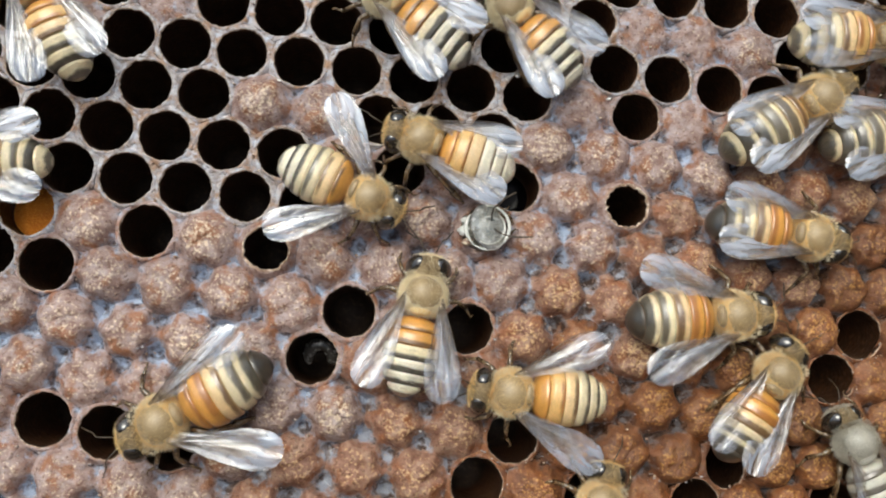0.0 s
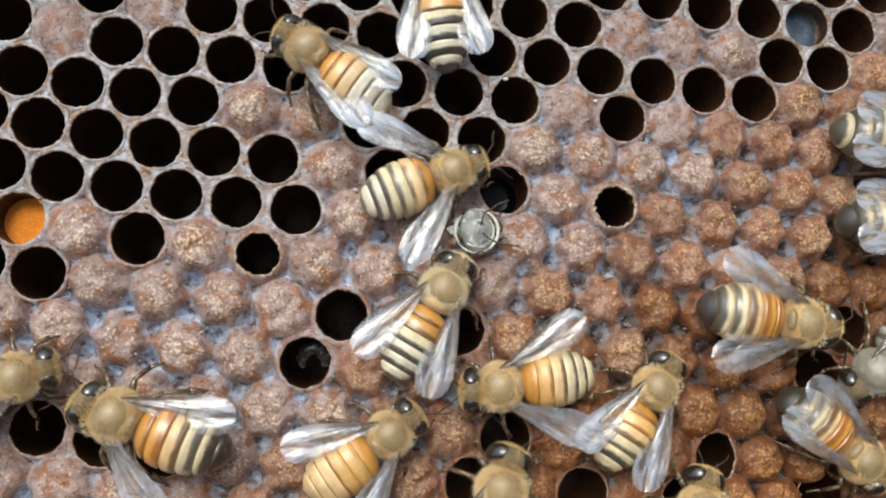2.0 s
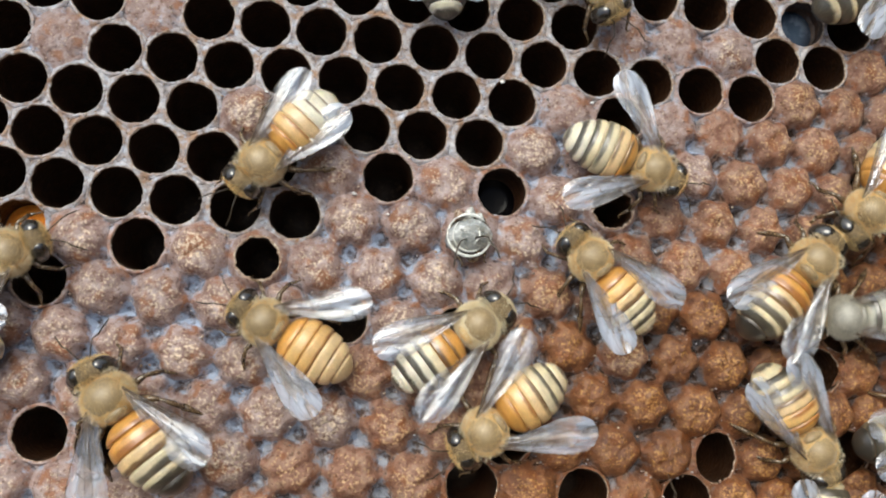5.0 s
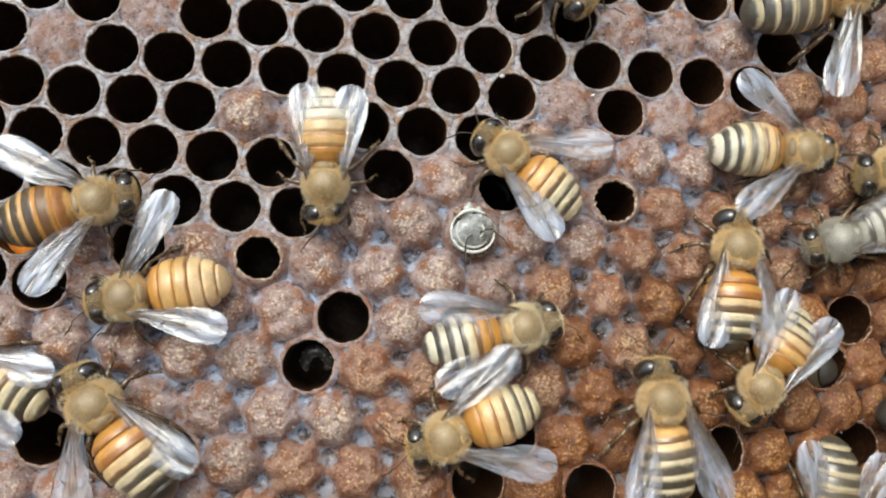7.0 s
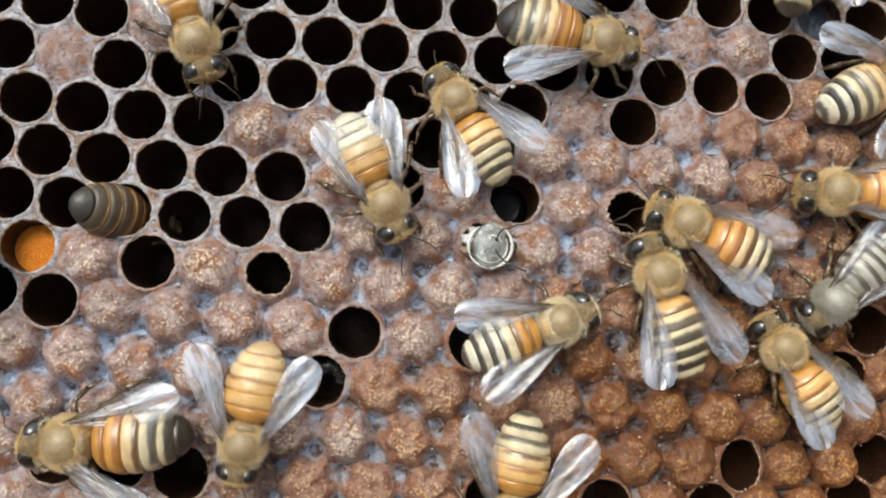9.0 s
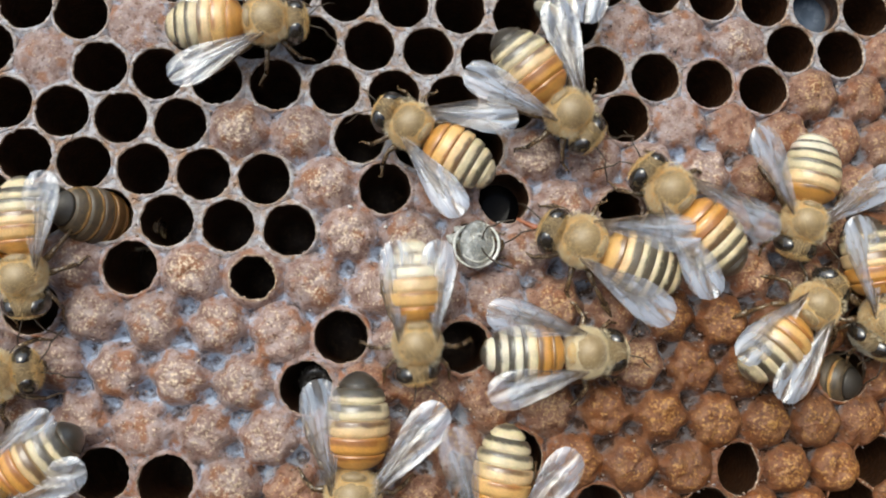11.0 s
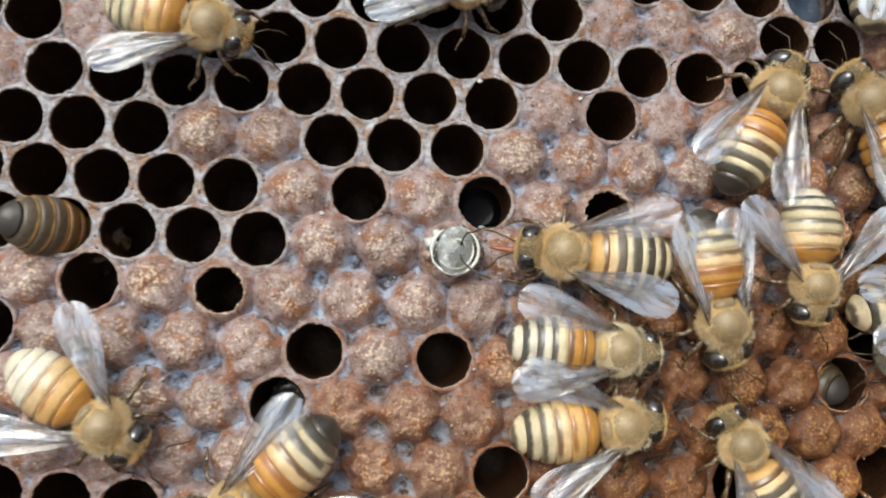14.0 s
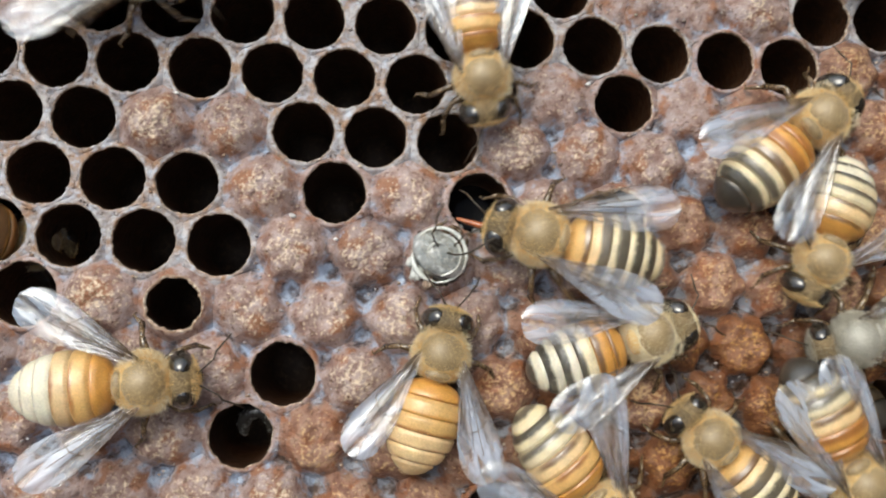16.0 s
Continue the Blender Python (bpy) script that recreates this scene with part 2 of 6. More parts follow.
def pigment_material():
    """Abdomen plates: the pigment of each band, glossy where bare, dull where short hair covers it."""
    m = bpy.data.materials.new("banded_cuticle")
    m.use_nodes = True
    n, l = m.node_tree.nodes, m.node_tree.links
    b = n["Principled BSDF"]
    at = n.new("ShaderNodeAttribute")
    at.attribute_name = "pigment"
    co = n.new("ShaderNodeTexCoord").outputs["Object"]

    def noise_node(scale, detail):
        v = n.new("ShaderNodeVectorMath")
        v.operation = "SCALE"
        v.inputs["Scale"].default_value = 1 / MM
        l.new(co, v.inputs[0])
        w = n.new("ShaderNodeTexNoise")
        w.inputs["Scale"].default_value, w.inputs["Detail"].default_value = scale, detail
        l.new(v.outputs[0], w.inputs["Vector"])
        return w.outputs["Fac"]

    def spread(fac, lo, hi):
        r = n.new("ShaderNodeMapRange")
        r.inputs[1].default_value, r.inputs[2].default_value, r.inputs[3].default_value, r.inputs[4].default_value = 0.25, 0.75, lo, hi
        l.new(fac, r.inputs[0])
        return r.outputs[0]

    def times(a, c):
        x = n.new("ShaderNodeMath")
        x.operation = "MULTIPLY"
        l.new(a, x.inputs[0])
        l.new(c, x.inputs[1])
        return x.outputs[0]

    info = n.new("ShaderNodeObjectInfo")
    each = n.new("ShaderNodeMapRange")
    each.inputs[3].default_value, each.inputs[4].default_value = 0.9, 1.1
    l.new(info.outputs["Random"], each.inputs[0])
    hsv = n.new("ShaderNodeHueSaturation")
    l.new(at.outputs["Color"], hsv.inputs["Color"])
    l.new(times(times(spread(noise_node(0.8, 2), 0.82, 1.16), spread(noise_node(9.0, 3), 0.84, 1.16)), each.outputs[0]), hsv.inputs["Value"])
    l.new(hsv.outputs[0], b.inputs["Base Color"])
    for name, lo, hi in (("Roughness", 0.3, 0.52), ("Coat Weight", 1.0, 0.35), ("Specular IOR Level", 0.8, 0.45)):
        r = n.new("ShaderNodeMapRange")
        r.inputs[3].default_value, r.inputs[4].default_value = lo, hi
        l.new(at.outputs["Alpha"], r.inputs[0])
        l.new(r.outputs[0], b.inputs[name])
    b.inputs["Coat Roughness"].default_value = 0.22
    b.inputs["Subsurface Weight"].default_value = 0.12
    b.inputs["Subsurface Radius"].default_value = (0.0009, 0.0005, 0.0002)
    bp = n.new("ShaderNodeBump")
    bp.inputs["Strength"].default_value, bp.inputs["Distance"].default_value = 0.3, 0.12 * MM
    l.new(noise_node(4.0, 4), bp.inputs["Height"])
    l.new(bp.outputs[0], b.inputs["Normal"])
    return m


M_BANDED = pigment_material()


def wing_material():
    """A clear membrane; sky sheen is painted as milky streaks between the veins and towards its tip."""
    m = bpy.data.materials.new("wing_membrane_with_sheen")
    m.use_nodes = True
    n, l = m.node_tree.nodes, m.node_tree.links
    b = n["Principled BSDF"]
    co = n.new("ShaderNodeTexCoord").outputs["Object"]
    v = n.new("ShaderNodeVectorMath")
    v.operation = "MULTIPLY"
    v.inputs[1].default_value = (0.34 / MM, 1.5 / MM, 0.3 / MM)
    l.new(co, v.inputs[0])
    w = n.new("ShaderNodeTexNoise")
    w.inputs["Scale"].default_value = 1.0
    w.inputs["Detail"].default_value, w.inputs["Distortion"].default_value = 5, 0.6
    l.new(v.outputs[0], w.inputs["Vector"])
    sheen_streak = n.new("ShaderNodeMapRange")
    for k, value in zip((1, 2, 3, 4), (0.34, 0.68, 0.08, 0.40)):
        sheen_streak.inputs[k].default_value = value
    l.new(w.outputs["Fac"], sheen_streak.inputs[0])
    sep = n.new("ShaderNodeSeparateXYZ")
    l.new(co, sep.inputs[0])
    tip = n.new("ShaderNodeMapRange")
    for k, value in zip((1, 2, 3, 4), (-3.0 * MM, -8.0 * MM, 0.0, 0.26)):
        tip.inputs[k].default_value = value
    l.new(sep.outputs[0], tip.inputs[0])
    add = n.new("ShaderNodeMath")
    l.new(sheen_streak.outputs[0], add.inputs[0])
    l.new(tip.outputs[0], add.inputs[1])
    # the painted sheen is weaker on some wings than on others
    info = n.new("ShaderNodeObjectInfo")
    each = n.new("ShaderNodeMapRange")
    each.inputs[3].default_value, each.inputs[4].default_value = 0.5, 1.02
    l.new(info.outputs["Random"], each.inputs[0])
    clear = n.new("ShaderNodeMath")
    clear.operation = "MULTIPLY"
    l.new(add.outputs[0], clear.inputs[0])
    l.new(each.outputs[0], clear.inputs[1])
    bare, skin = n.new("ShaderNodeBsdfTransparent"), n.new("ShaderNodeMixShader")
    bare.inputs[0].default_value = (0.97, 0.95, 0.91, 1)
    l.new(clear.outputs[0], skin.inputs[0])
    l.new(bare.outputs[0], skin.inputs[1])
    l.new(b.outputs[0], skin.inputs[2])
    gloss, film = n.new("ShaderNodeBsdfGlossy"), n.new("ShaderNodeMixShader")
    gloss.inputs["Color"].default_value, gloss.inputs["Roughness"].default_value = (0.93, 0.96, 1.0, 1), 0.26
    film.inputs[0].default_value = 0.09
    l.new(skin.outputs[0], film.inputs[1])
    l.new(gloss.outputs[0], film.inputs[2])
    l.new(film.outputs[0], n["Material Output"].inputs["Surface"])
    # brownish to bluish white, the colour of the painted sky sheen
    r = n.new("ShaderNodeValToRGB")
    r.color_ramp.elements[0].position, r.color_ramp.elements[0].color = 0.36, (0.56, 0.48, 0.40, 1)
    r.color_ramp.elements[1].position, r.color_ramp.elements[1].color = 0.56, (0.74, 0.81, 0.97, 1)
    l.new(w.outputs["Fac"], r.inputs[0])
    l.new(r.outputs[0], b.inputs["Base Color"])
    b.inputs["Roughness"].default_value = 0.18
    b.inputs["Specular IOR Level"].default_value = 0.9
    b.inputs["Coat Weight"].default_value = 0.8
    b.inputs["Coat Roughness"].default_value = 0.1
    bp = n.new("ShaderNodeBump")
    bp.inputs["Strength"].default_value = 0.8
    bp.inputs["Distance"].default_value = 0.25 * MM
    l.new(w.outputs["Fac"], bp.inputs["Height"])
    l.new(bp.outputs[0], b.inputs["Normal"])
    l.new(bp.outputs[0], gloss.inputs["Normal"])
    return m


M_WING = wing_material()


# ---------------------------------------------------------------- mesh helpers
def mesh_object(name, verts, faces, mats, index=None, parent=None, label="", smooth=True):
    """verts in mm. One mesh object under parent."""
    me = bpy.data.meshes.new(name)
    me.from_pydata([(x * MM, y * MM, z * MM) for x, y, z in verts], [], faces)
    for m in mats if isinstance(mats, (list, tuple)) else [mats]:
        me.materials.append(m)
    if index is not None:
        me.polygons.foreach_set("material_index", index)
    me.polygons.foreach_set("use_smooth", [smooth] * len(me.polygons))
    me.update()
    ob = new(name, me)
    if parent is not None:
        ob.parent = parent
    if label:
        tagged(ob, label)
    return ob


class Build:
    """Collects verts, faces and material indices of one part."""

    def __init__(self):
        self.v, self.f, self.i = [], [], []

    def rings(self, rings, mats=None, cap0=False, cap1=False, closed=True):
        n = len(rings[0])
        o = len(self.v)
        for r in rings:
            self.v.extend(r)
        for k in range(len(rings) - 1):
            for j in range(n if closed else n - 1):
                a, b = o + k * n + j, o + k * n + (j + 1) % n
                self.f.append((a, b, b + n, a + n))
                self.i.append(mats[k] if mats else 0)
        if cap0:
            self.f.append(tuple(o + j for j in reversed(range(n))))
            self.i.append(mats[0] if mats else 0)
        if cap1:
            e = o + (len(rings) - 1) * n
            self.f.append(tuple(e + j for j in range(n)))
            self.i.append(mats[-1] if mats else 0)
        return self

    def tube(self, pts, radii, n=6, mat=0, flat=1.0):
        """A tube along pts; flat squeezes it sideways."""
        pts = [Vector(p) for p in pts]
        rs = []
        for k, p in enumerate(pts):
            d = (pts[min(k + 1, len(pts) - 1)] - pts[max(k - 1, 0)]).normalized()
            s = d.cross(Vector((0.05, 0.1, 1))).normalized()
            u = s.cross(d)
            rs.append([tuple(p + radii[k] * (math.cos(a) * s * flat + math.sin(a) * u)) for a in (2 * math.pi * j / n for j in range(n))])
        return self.rings(rs, [mat] * (len(rs) - 1), True, True)

    def ball(self, c, r, nu=16, nv=10, mat=0, rough=0.0, seed=0):
        rs = []
        for k in range(nv + 1):
            th = math.pi * min(max(k / nv, 0.012), 0.988)
            ring = []
            for j in range(nu):
                ph = 2 * math.pi * j / nu
                d = Vector((math.cos(th), math.sin(th) * math.cos(ph), math.sin(th) * math.sin(ph)))
                g = 1 + rough * noise.noise(d * 2.5 + Vector((seed, 0, 0)))
                ring.append((c[0] + r[0] * d.x * g, c[1] + r[1] * d.y * g, c[2] + r[2] * d.z * g))
            rs.append(ring)
        return self.rings(rs, [mat] * nv, True, True)

    def fur(self, c, r, count, length, width, rng, zmin=-0.4, xr=(-1, 1), lean=(-0.5, 0, 0), mat=0, zmax=1.0):
        """Short tapering hairs on an ellipsoid."""
        while count:
            d = Vector((rng.gauss(0, 1), rng.gauss(0, 1), rng.gauss(0, 1))).normalized()
            if not zmin <= d.z <= zmax or not xr[0] <= d.x <= xr[1]:
                continue
            count -= 1
            p = Vector((c[0] + r[0] * d.x, c[1] + r[1] * d.y, c[2] + r[2] * d.z))
            way = (d + Vector(lean) * rng.uniform(0.5, 1.2) + Vector((rng.gauss(0, 0.25), rng.gauss(0, 0.25), rng.gauss(0, 0.25)))).normalized()
            side = way.cross(Vector((rng.gauss(0, 1), rng.gauss(0, 1), rng.gauss(0, 1)))).normalized() * width
            tip = p + way * length * rng.uniform(0.6, 1.25)
            o = len(self.v)
            self.v += [tuple(p - side), tuple(p + side), tuple(tip)]
            self.f.append((o, o + 1, o + 2))
            self.i.append(mat)
        return self

    def make(self, name, mats, parent=None, label="", at=None, pigment=None):
        ob = mesh_object(name, self.v, self.f, mats, self.i, parent, label)
        if pigment:
            ob.data.color_attributes.new("pigment", "FLOAT_COLOR", "POINT").data.foreach_set("color", [x for c in pigment for x in c])
        if at is not None:
            ob.matrix_local = at
        return ob


# ---------------------------------------------------------------- the comb
PITCH = 5.3
WARP = [(0.073, 0.252), (1.009, 0.890), (-0.447, -0.678), (-0.064, -1.010), (-0.077, 0.385), (0.309, -1.006), (-1.143, -0.385), (0.922, -0.181), (-0.433, -0.554), (-0.039, 0.154), (-0.141, 0.811), (0.193, -0.118), (-0.043, 0.976), (-0.275, -0.733), (-0.221, 0.556)]
POWERS = [(a, d - a) for d in range(5) for a in range(d, -1, -1)]


def centre(c, r):
    """The middle of cell c of row r, in mm: a hexagonal lattice, gently uneven as bees build it."""
    x, y = PITCH * (c + r * 0.5), -PITCH * r * 0.8660254
    u, v = max(-1.15, min(1.35, (x - 4) / 36)), max(-1.2, min(1.2, y / 24))
    dx = sum(w[0] * u ** a * v ** b for w, (a, b) in zip(WARP, POWERS))
    dy = sum(w[1] * u ** a * v ** b for w, (a, b) in zip(WARP, POWERS))
    return Vector((x + dx, y + dy, 0))


# o open, c capped, n nectar, p pollen, s small torn opening, b torn rim, l larva, e emerging bee, q narrow
CELLS = {
    -7: (-12, "oooooooooooooooooooooooooooooo"),
    -6: (-12, "oooooooooooooooooooooooooooooo"),
    -5: (-12, "oooooooooooooooooooooowocccccc"),
    -4: (-12, "ooooooooooooooooooccccooccccccc"[:18] + "cccoocccccccc"),
    -3: (-12, "oooooooooc" + "ooooooooooo" + "ccccccccc"),
    -2: (-12, "ooooooo" + "c" + "oooooooo" + "c" + "o" + "cccccccccccc"),
    -1: (-12, "oooooooooo" + "cc" + "ooo" + "ccccccccccccccc"),
    0: (-12, "ooooooooooo" + "c" + "o" + "c" + "n" + "c" + "s" + "ccccccccccccc"),
    1: (-12, "ooooooooooo" + "cc" + "e" + "cccccccccccccccc"),
    2: (-12, "ooooo" + "p" + "c" + "o" + "c" + "b" + "cccccccccc" + "o" + "ccccccccc"),
    3: (-12, "ccoco" + "o" + "cccc" + "o" + "c" + "o" + "cccccc" + "o" + "cccccccccc"),
    4: (-12, "ccccccccc" + "l" + "cccccccccccccccccccc"),
    5: (-12, "cccccccccccc" + "o" + "ccc" + "q" + "cc" + "o" + "cccccccccc"),
    6: (-12, "cccc" + "ooo" + "cccc" + "o" + "c" + "o" + "c" + "o" + "cc" + "o" + "ccccccccccc"),
    7: (-12, "cccccccccccccccccccccccccccccc"),
    8: (-12, "cccccccccccccccccccccccccccccc"),
}
SIDES = [(1, 0), (0, 1), (-1, 1), (-1, 0), (0, -1), (1, -1)]


def state(c, r):
    if r not in CELLS:
        return "o" if r < 0 and c < 4 else "c"
    c0, row = CELLS[r]
    return row[c - c0] if 0 <= c - c0 < len(row) else ("o" if c < 0 and r < 3 else "c")


def is_open(c, r):
    return state(c, r) not in "c"


EDGE_STEPS = 10


def outline(c, r):
    """The cell's six-sided border, with the height of the wax on it."""
    mid = centre(c, r)
    ring = [centre(c + a, r + b) for a, b in SIDES]
    corners, heights = [], []
    for k in range(6):
        corners.append((mid + ring[k] + ring[(k + 1) % 6]) / 3)
        n_open = is_open(c, r) + is_open(c + SIDES[k][0], r + SIDES[k][1]) + is_open(c + SIDES[(k + 1) % 6][0], r + SIDES[(k + 1) % 6][1])
        g = noise.noise(corners[-1] * 0.37)
        heights.append((-1.6 - 1.3 * g, -0.7 - 0.6 * g, -0.25 - 0.15 * g, -0.10)[n_open])
    pts = []
    for k in range(6):
        a, b = corners[k - 1], corners[k]
        both = is_open(c, r) + is_open(c + SIDES[k][0], r + SIDES[k][1])
        mid_h = (-0.06 - 0.6 * noise.noise((a + b) * 0.29), 0.08, 0.05)[both]
        for s in range(EDGE_STEPS):
            u = s / EDGE_STEPS
            p = a.lerp(b, u)
            w = (2 * abs(u - 0.5)) ** (1.25 if not both else 1.3)
            h = (heights[k - 1] if u < 0.5 else heights[k]) * w + mid_h * (1 - w)
            pts.append(Vector((p.x, p.y, h)))
    return mid, pts


def cell_geometry(c, r):
    mid, border = outline(c, r)
    kind = state(c, r)
    n = len(border)
    seed = Vector((c * 3.71, r * 5.13, 0.7))
    b = Build()
    # browner cappings towards one corner of the brood, darkened too for its weaker light
    rusty_dim = (mid.x - 12) / 45 - (mid.y + 6) / 38 + 0.32 * noise.noise(seed * 1.3)
    if kind == "c":
        flat = 0.4 if (r < -1 and c < 8) else 1.0
        top = (0.95 + 0.45 * noise.noise(seed)) * flat
        shift = Vector((noise.noise(seed + Vector((9, 0, 0))), noise.noise(seed + Vector((0, 9, 0))), 0)) * 0.55
        crown = 2.4 + 0.25 * noise.noise(seed + Vector((4, 4, 0)))
        dent = noise.noise(seed + Vector((0, 0, 6)))
        rings = []
        for s in (1.0, 0.94, 0.88, 0.82, 0.75, 0.66, 0.56, 0.45, 0.33, 0.2, 0.08):
            ring = []
            for p in border:
                d = p - mid
                d.z = 0
                # six-sided at the border, rounder towards the crown
                k = max(0.0, min(1.0, (s - 0.62) / 0.38)) ** 2
                q = mid + shift * (1 - s) + d.normalized() * s * (d.length * k + crown * 1.1 * (1 - k))
                u = min(1.0, s / 0.97)
                z = p.z * max(0, (s - 0.62) / 0.38) ** 0.95 + top * (1 - u ** 3.5) - 0.3 * max(0, dent) * (1 - u) ** 2
                g = noise.noise(Vector((q.x, q.y, 3)) * 0.8) * 0.3 + noise.noise(Vector((q.x, q.y, 8)) * 1.7) * 0.17 + noise.noise(Vector((q.x, q.y, 5)) * 3.6) * 0.07
                ring.append((q.x, q.y, z + g * (flat * 0.6 + 0.4) * (1 - 0.9 * max(0, (s - 0.8) / 0.2))))
            rings.append(ring)
        b.rings(rings, [0] * 10, False, True)
        return b, [M_RUST_DIM if rusty_dim > 0.5 else M_MID if rusty_dim > 0.06 else M_CAP]
    radius = {"s": 2.0, "b": 2.0, "q": 1.95, "e": 1.98}.get(kind, 2.36) + 0.06 * noise.noise(seed)
    ragged = {"s": 0.22, "b": 0.14, "e": 0.25}.get(kind, 0.105)
    stretch = 1.22 if kind == "q" else 1.0
    lip = 0.55 if kind in "sbe" else 0.06
    depth = {"n": -5.4, "w": -2.3, "p": -2.9}.get(kind, -10.5)

    def circle(rad, z, rag=0.0, jag=0.0):
        out = []
        for k, p in enumerate(border):
            d = (p - mid)
            d.z = 0
            d.normalize()
            g = noise.noise(d * 3.1 + seed)
            h = noise.noise(d * 8.7 + seed)
            f = noise.noise(d * 23.0 + seed)
            rr = rad + rag * g + rag * 0.8 * h + rag * max(0, f) * -1.1
            out.append((mid.x + d.x * rr, mid.y + d.y * rr * stretch, z + jag * g))
        return out

    rings = [[tuple(p) for p in border]]
    between = []
    for k, p in enumerate(border):
        e = circle(radius + 0.22, 0)[k]
        between.append((p.x * 0.35 + e[0] * 0.65, p.y * 0.35 + e[1] * 0.65, p.z * 0.3 + lip * 0.6 + 0.05 * noise.noise(Vector((p.x, p.y, 0)))))
    rings += [between, circle(radius + 0.16, lip, ragged * 0.6, 0.06), circle(radius + 0.02, lip + 0.02, ragged, 0.1), circle(radius - 0.05, lip - 0.16, ragged, 0.05),
              circle(radius, -0.9, ragged * 0.4), circle(2.3 if kind in "sbeq" else radius, -2.6), circle(2.25, depth + 0.6), circle(1.2, depth - (0.5 if depth < -9 else -0.4))]
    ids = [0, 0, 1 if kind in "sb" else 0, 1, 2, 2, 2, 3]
    floor = {"n": M_NECTAR, "w": M_SKY_NECTAR, "p": M_POLLEN}.get(kind, M_FLOOR)
    if kind in "nwp":
        rings[-2] = circle(2.28, depth)
        rings[-1] = circle(1.2, depth + (0.5 if kind == "p" else -0.25))
    b.rings(rings, ids, False, True)
    # a lone opening is rimmed by the cappings round it
    alone = sum(is_open(c + x, r + y) for x, y in SIDES) < 3
    skin = (M_RUST_DIM if rusty_dim > 0.5 else M_MID if rusty_dim > 0.06 else M_CAP) if alone or kind in "sbeq" else M_RIM
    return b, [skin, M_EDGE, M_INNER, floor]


def comb():
    base = new("brood_comb")
    tagged(base, "old brown brood comb with capped and empty hexagonal cells", "honeycomb", kind="structure")
    rest = Build()
    rest_mats = [M_CAP, M_MID, M_RUST_DIM, M_RIM, M_EDGE, M_INNER, M_FLOOR]
    for r in range(-10, 13):
        for c in range(-19, 22):
            p = centre(c, r)
            if not (-58 < p.x < 64 and -50 < p.y < 42):
                continue
            near = -41 < p.x < 51.5 and -33.5 < p.y < 25.5
            b, mats = cell_geometry(c, r)
            if near:
                kind = state(c, r)
                ob = b.make("cell_cap" if kind == "c" else "open_cell", mats, base)
                word = {"n": "cell filled with dark shiny nectar", "w": "cell of thin nectar that mirrors the sky", "p": "cell packed with orange pollen", "s": "small torn opening in a cap",
                        "b": "cell with a pale torn wax rim", "e": "torn cap round an emerging bee", "l": "open cell with a larva"}.get(kind)
                if word:
                    tagged(ob, word)
            else:
                o = len(rest.v)
                rest.v += b.v
                rest.f += [tuple(o + k for k in f) for f in b.f]
                rest.i += [rest_mats.index(mats[k]) if mats[k] in rest_mats else 5 for k in b.i]
    far = rest.make("far_cells", rest_mats, base)
    tagged(far, kind="stuff")
    # crumbs of gnawed wax on rims and caps
    rng = random.Random(17)
    grit = Build()
    for _ in range(3600):
        c, r = rng.randint(-11, 12), rng.randint(-6, 7)
        p, border = outline(c, r)
        if not (-41 < p.x < 51 and -33 < p.y < 25):
            continue
        q = border[rng.randrange(len(border))]
        s = rng.uniform(0.94, 1.0) if is_open(c, r) else rng.uniform(0.62, 1.0)
        x, y, z = p.x + (q.x - p.x) * s, p.y + (q.y - p.y) * s, max(q.z, -0.1) + (0.06 if is_open(c, r) else 0.5 * (1 - s) / 0.4)
        size = rng.uniform(0.05, 0.17)
        way = rng.uniform(0, 6.28)
        ring = [(x + size * rng.uniform(0.6, 1.6) * math.cos(way + a), y + size * rng.uniform(0.5, 1.0) * math.sin(way + a), z + 0.05 * rng.random()) for a in (0, 1.3, 2.5, 3.8, 5.1)]
        o = len(grit.v)
        grit.v += ring + [(x, y, z + size * 0.8), (x, y, z - size * 1.4)]
        white = rng.random() < 0.25
        for k in range(5):
            grit.f += [(o + k, o + (k + 1) % 5, o + 5), (o + (k + 1) % 5, o + k, o + 6)]
            grit.i += [1 if white else 0] * 2
    tagged(grit.make("wax_crumbs", [M_RIM, M_EDGE], base), kind="stuff")
    # the midrib that carries the cells
    s = Build()
    rs = [[(x, y, z) for x, y in ((-70, -68), (82, -68), (82, 61), (-70, 61))] for z in (-13.5, -11.6)]
    s.rings(rs, [0], True, True)
    s.make("midrib", [M_FLOOR], base)
    return base


comb()

# boards added out of view beside the comb, to block skylight from one corner
M_BOARD = material("dark_blocker_board", [(0.035, 0.022, 0.014), (0.055, 0.035, 0.022), (0.08, 0.05, 0.03)], 0.75, 0.05, 0.6, 0.5, 0.5)


def sky_blocker(name, x0, y0, x1, y1):
    """Four boards, one above the other, that only shade the comb."""
    b = Build()
    for k in range(4):
        z0, z1 = -13.5 + k * 28, -13.5 + k * 28 + 27.6
        ring = [[(x, y, z) for x, y in ((x0, y0), (x1, y0), (x1, y1), (x0, y1))] for z in (z0, z1)]
        b.rings(ring, [0], True, True)
    wall = b.make(name, [M_BOARD])
    return tagged(wall, "dark boards added out of view to block skylight", "wall", kind="structure")


sky_blocker("wall_east", 66, -51.7, 82, 61)
sky_blocker("wall_south", -70, -68, 82, -52)


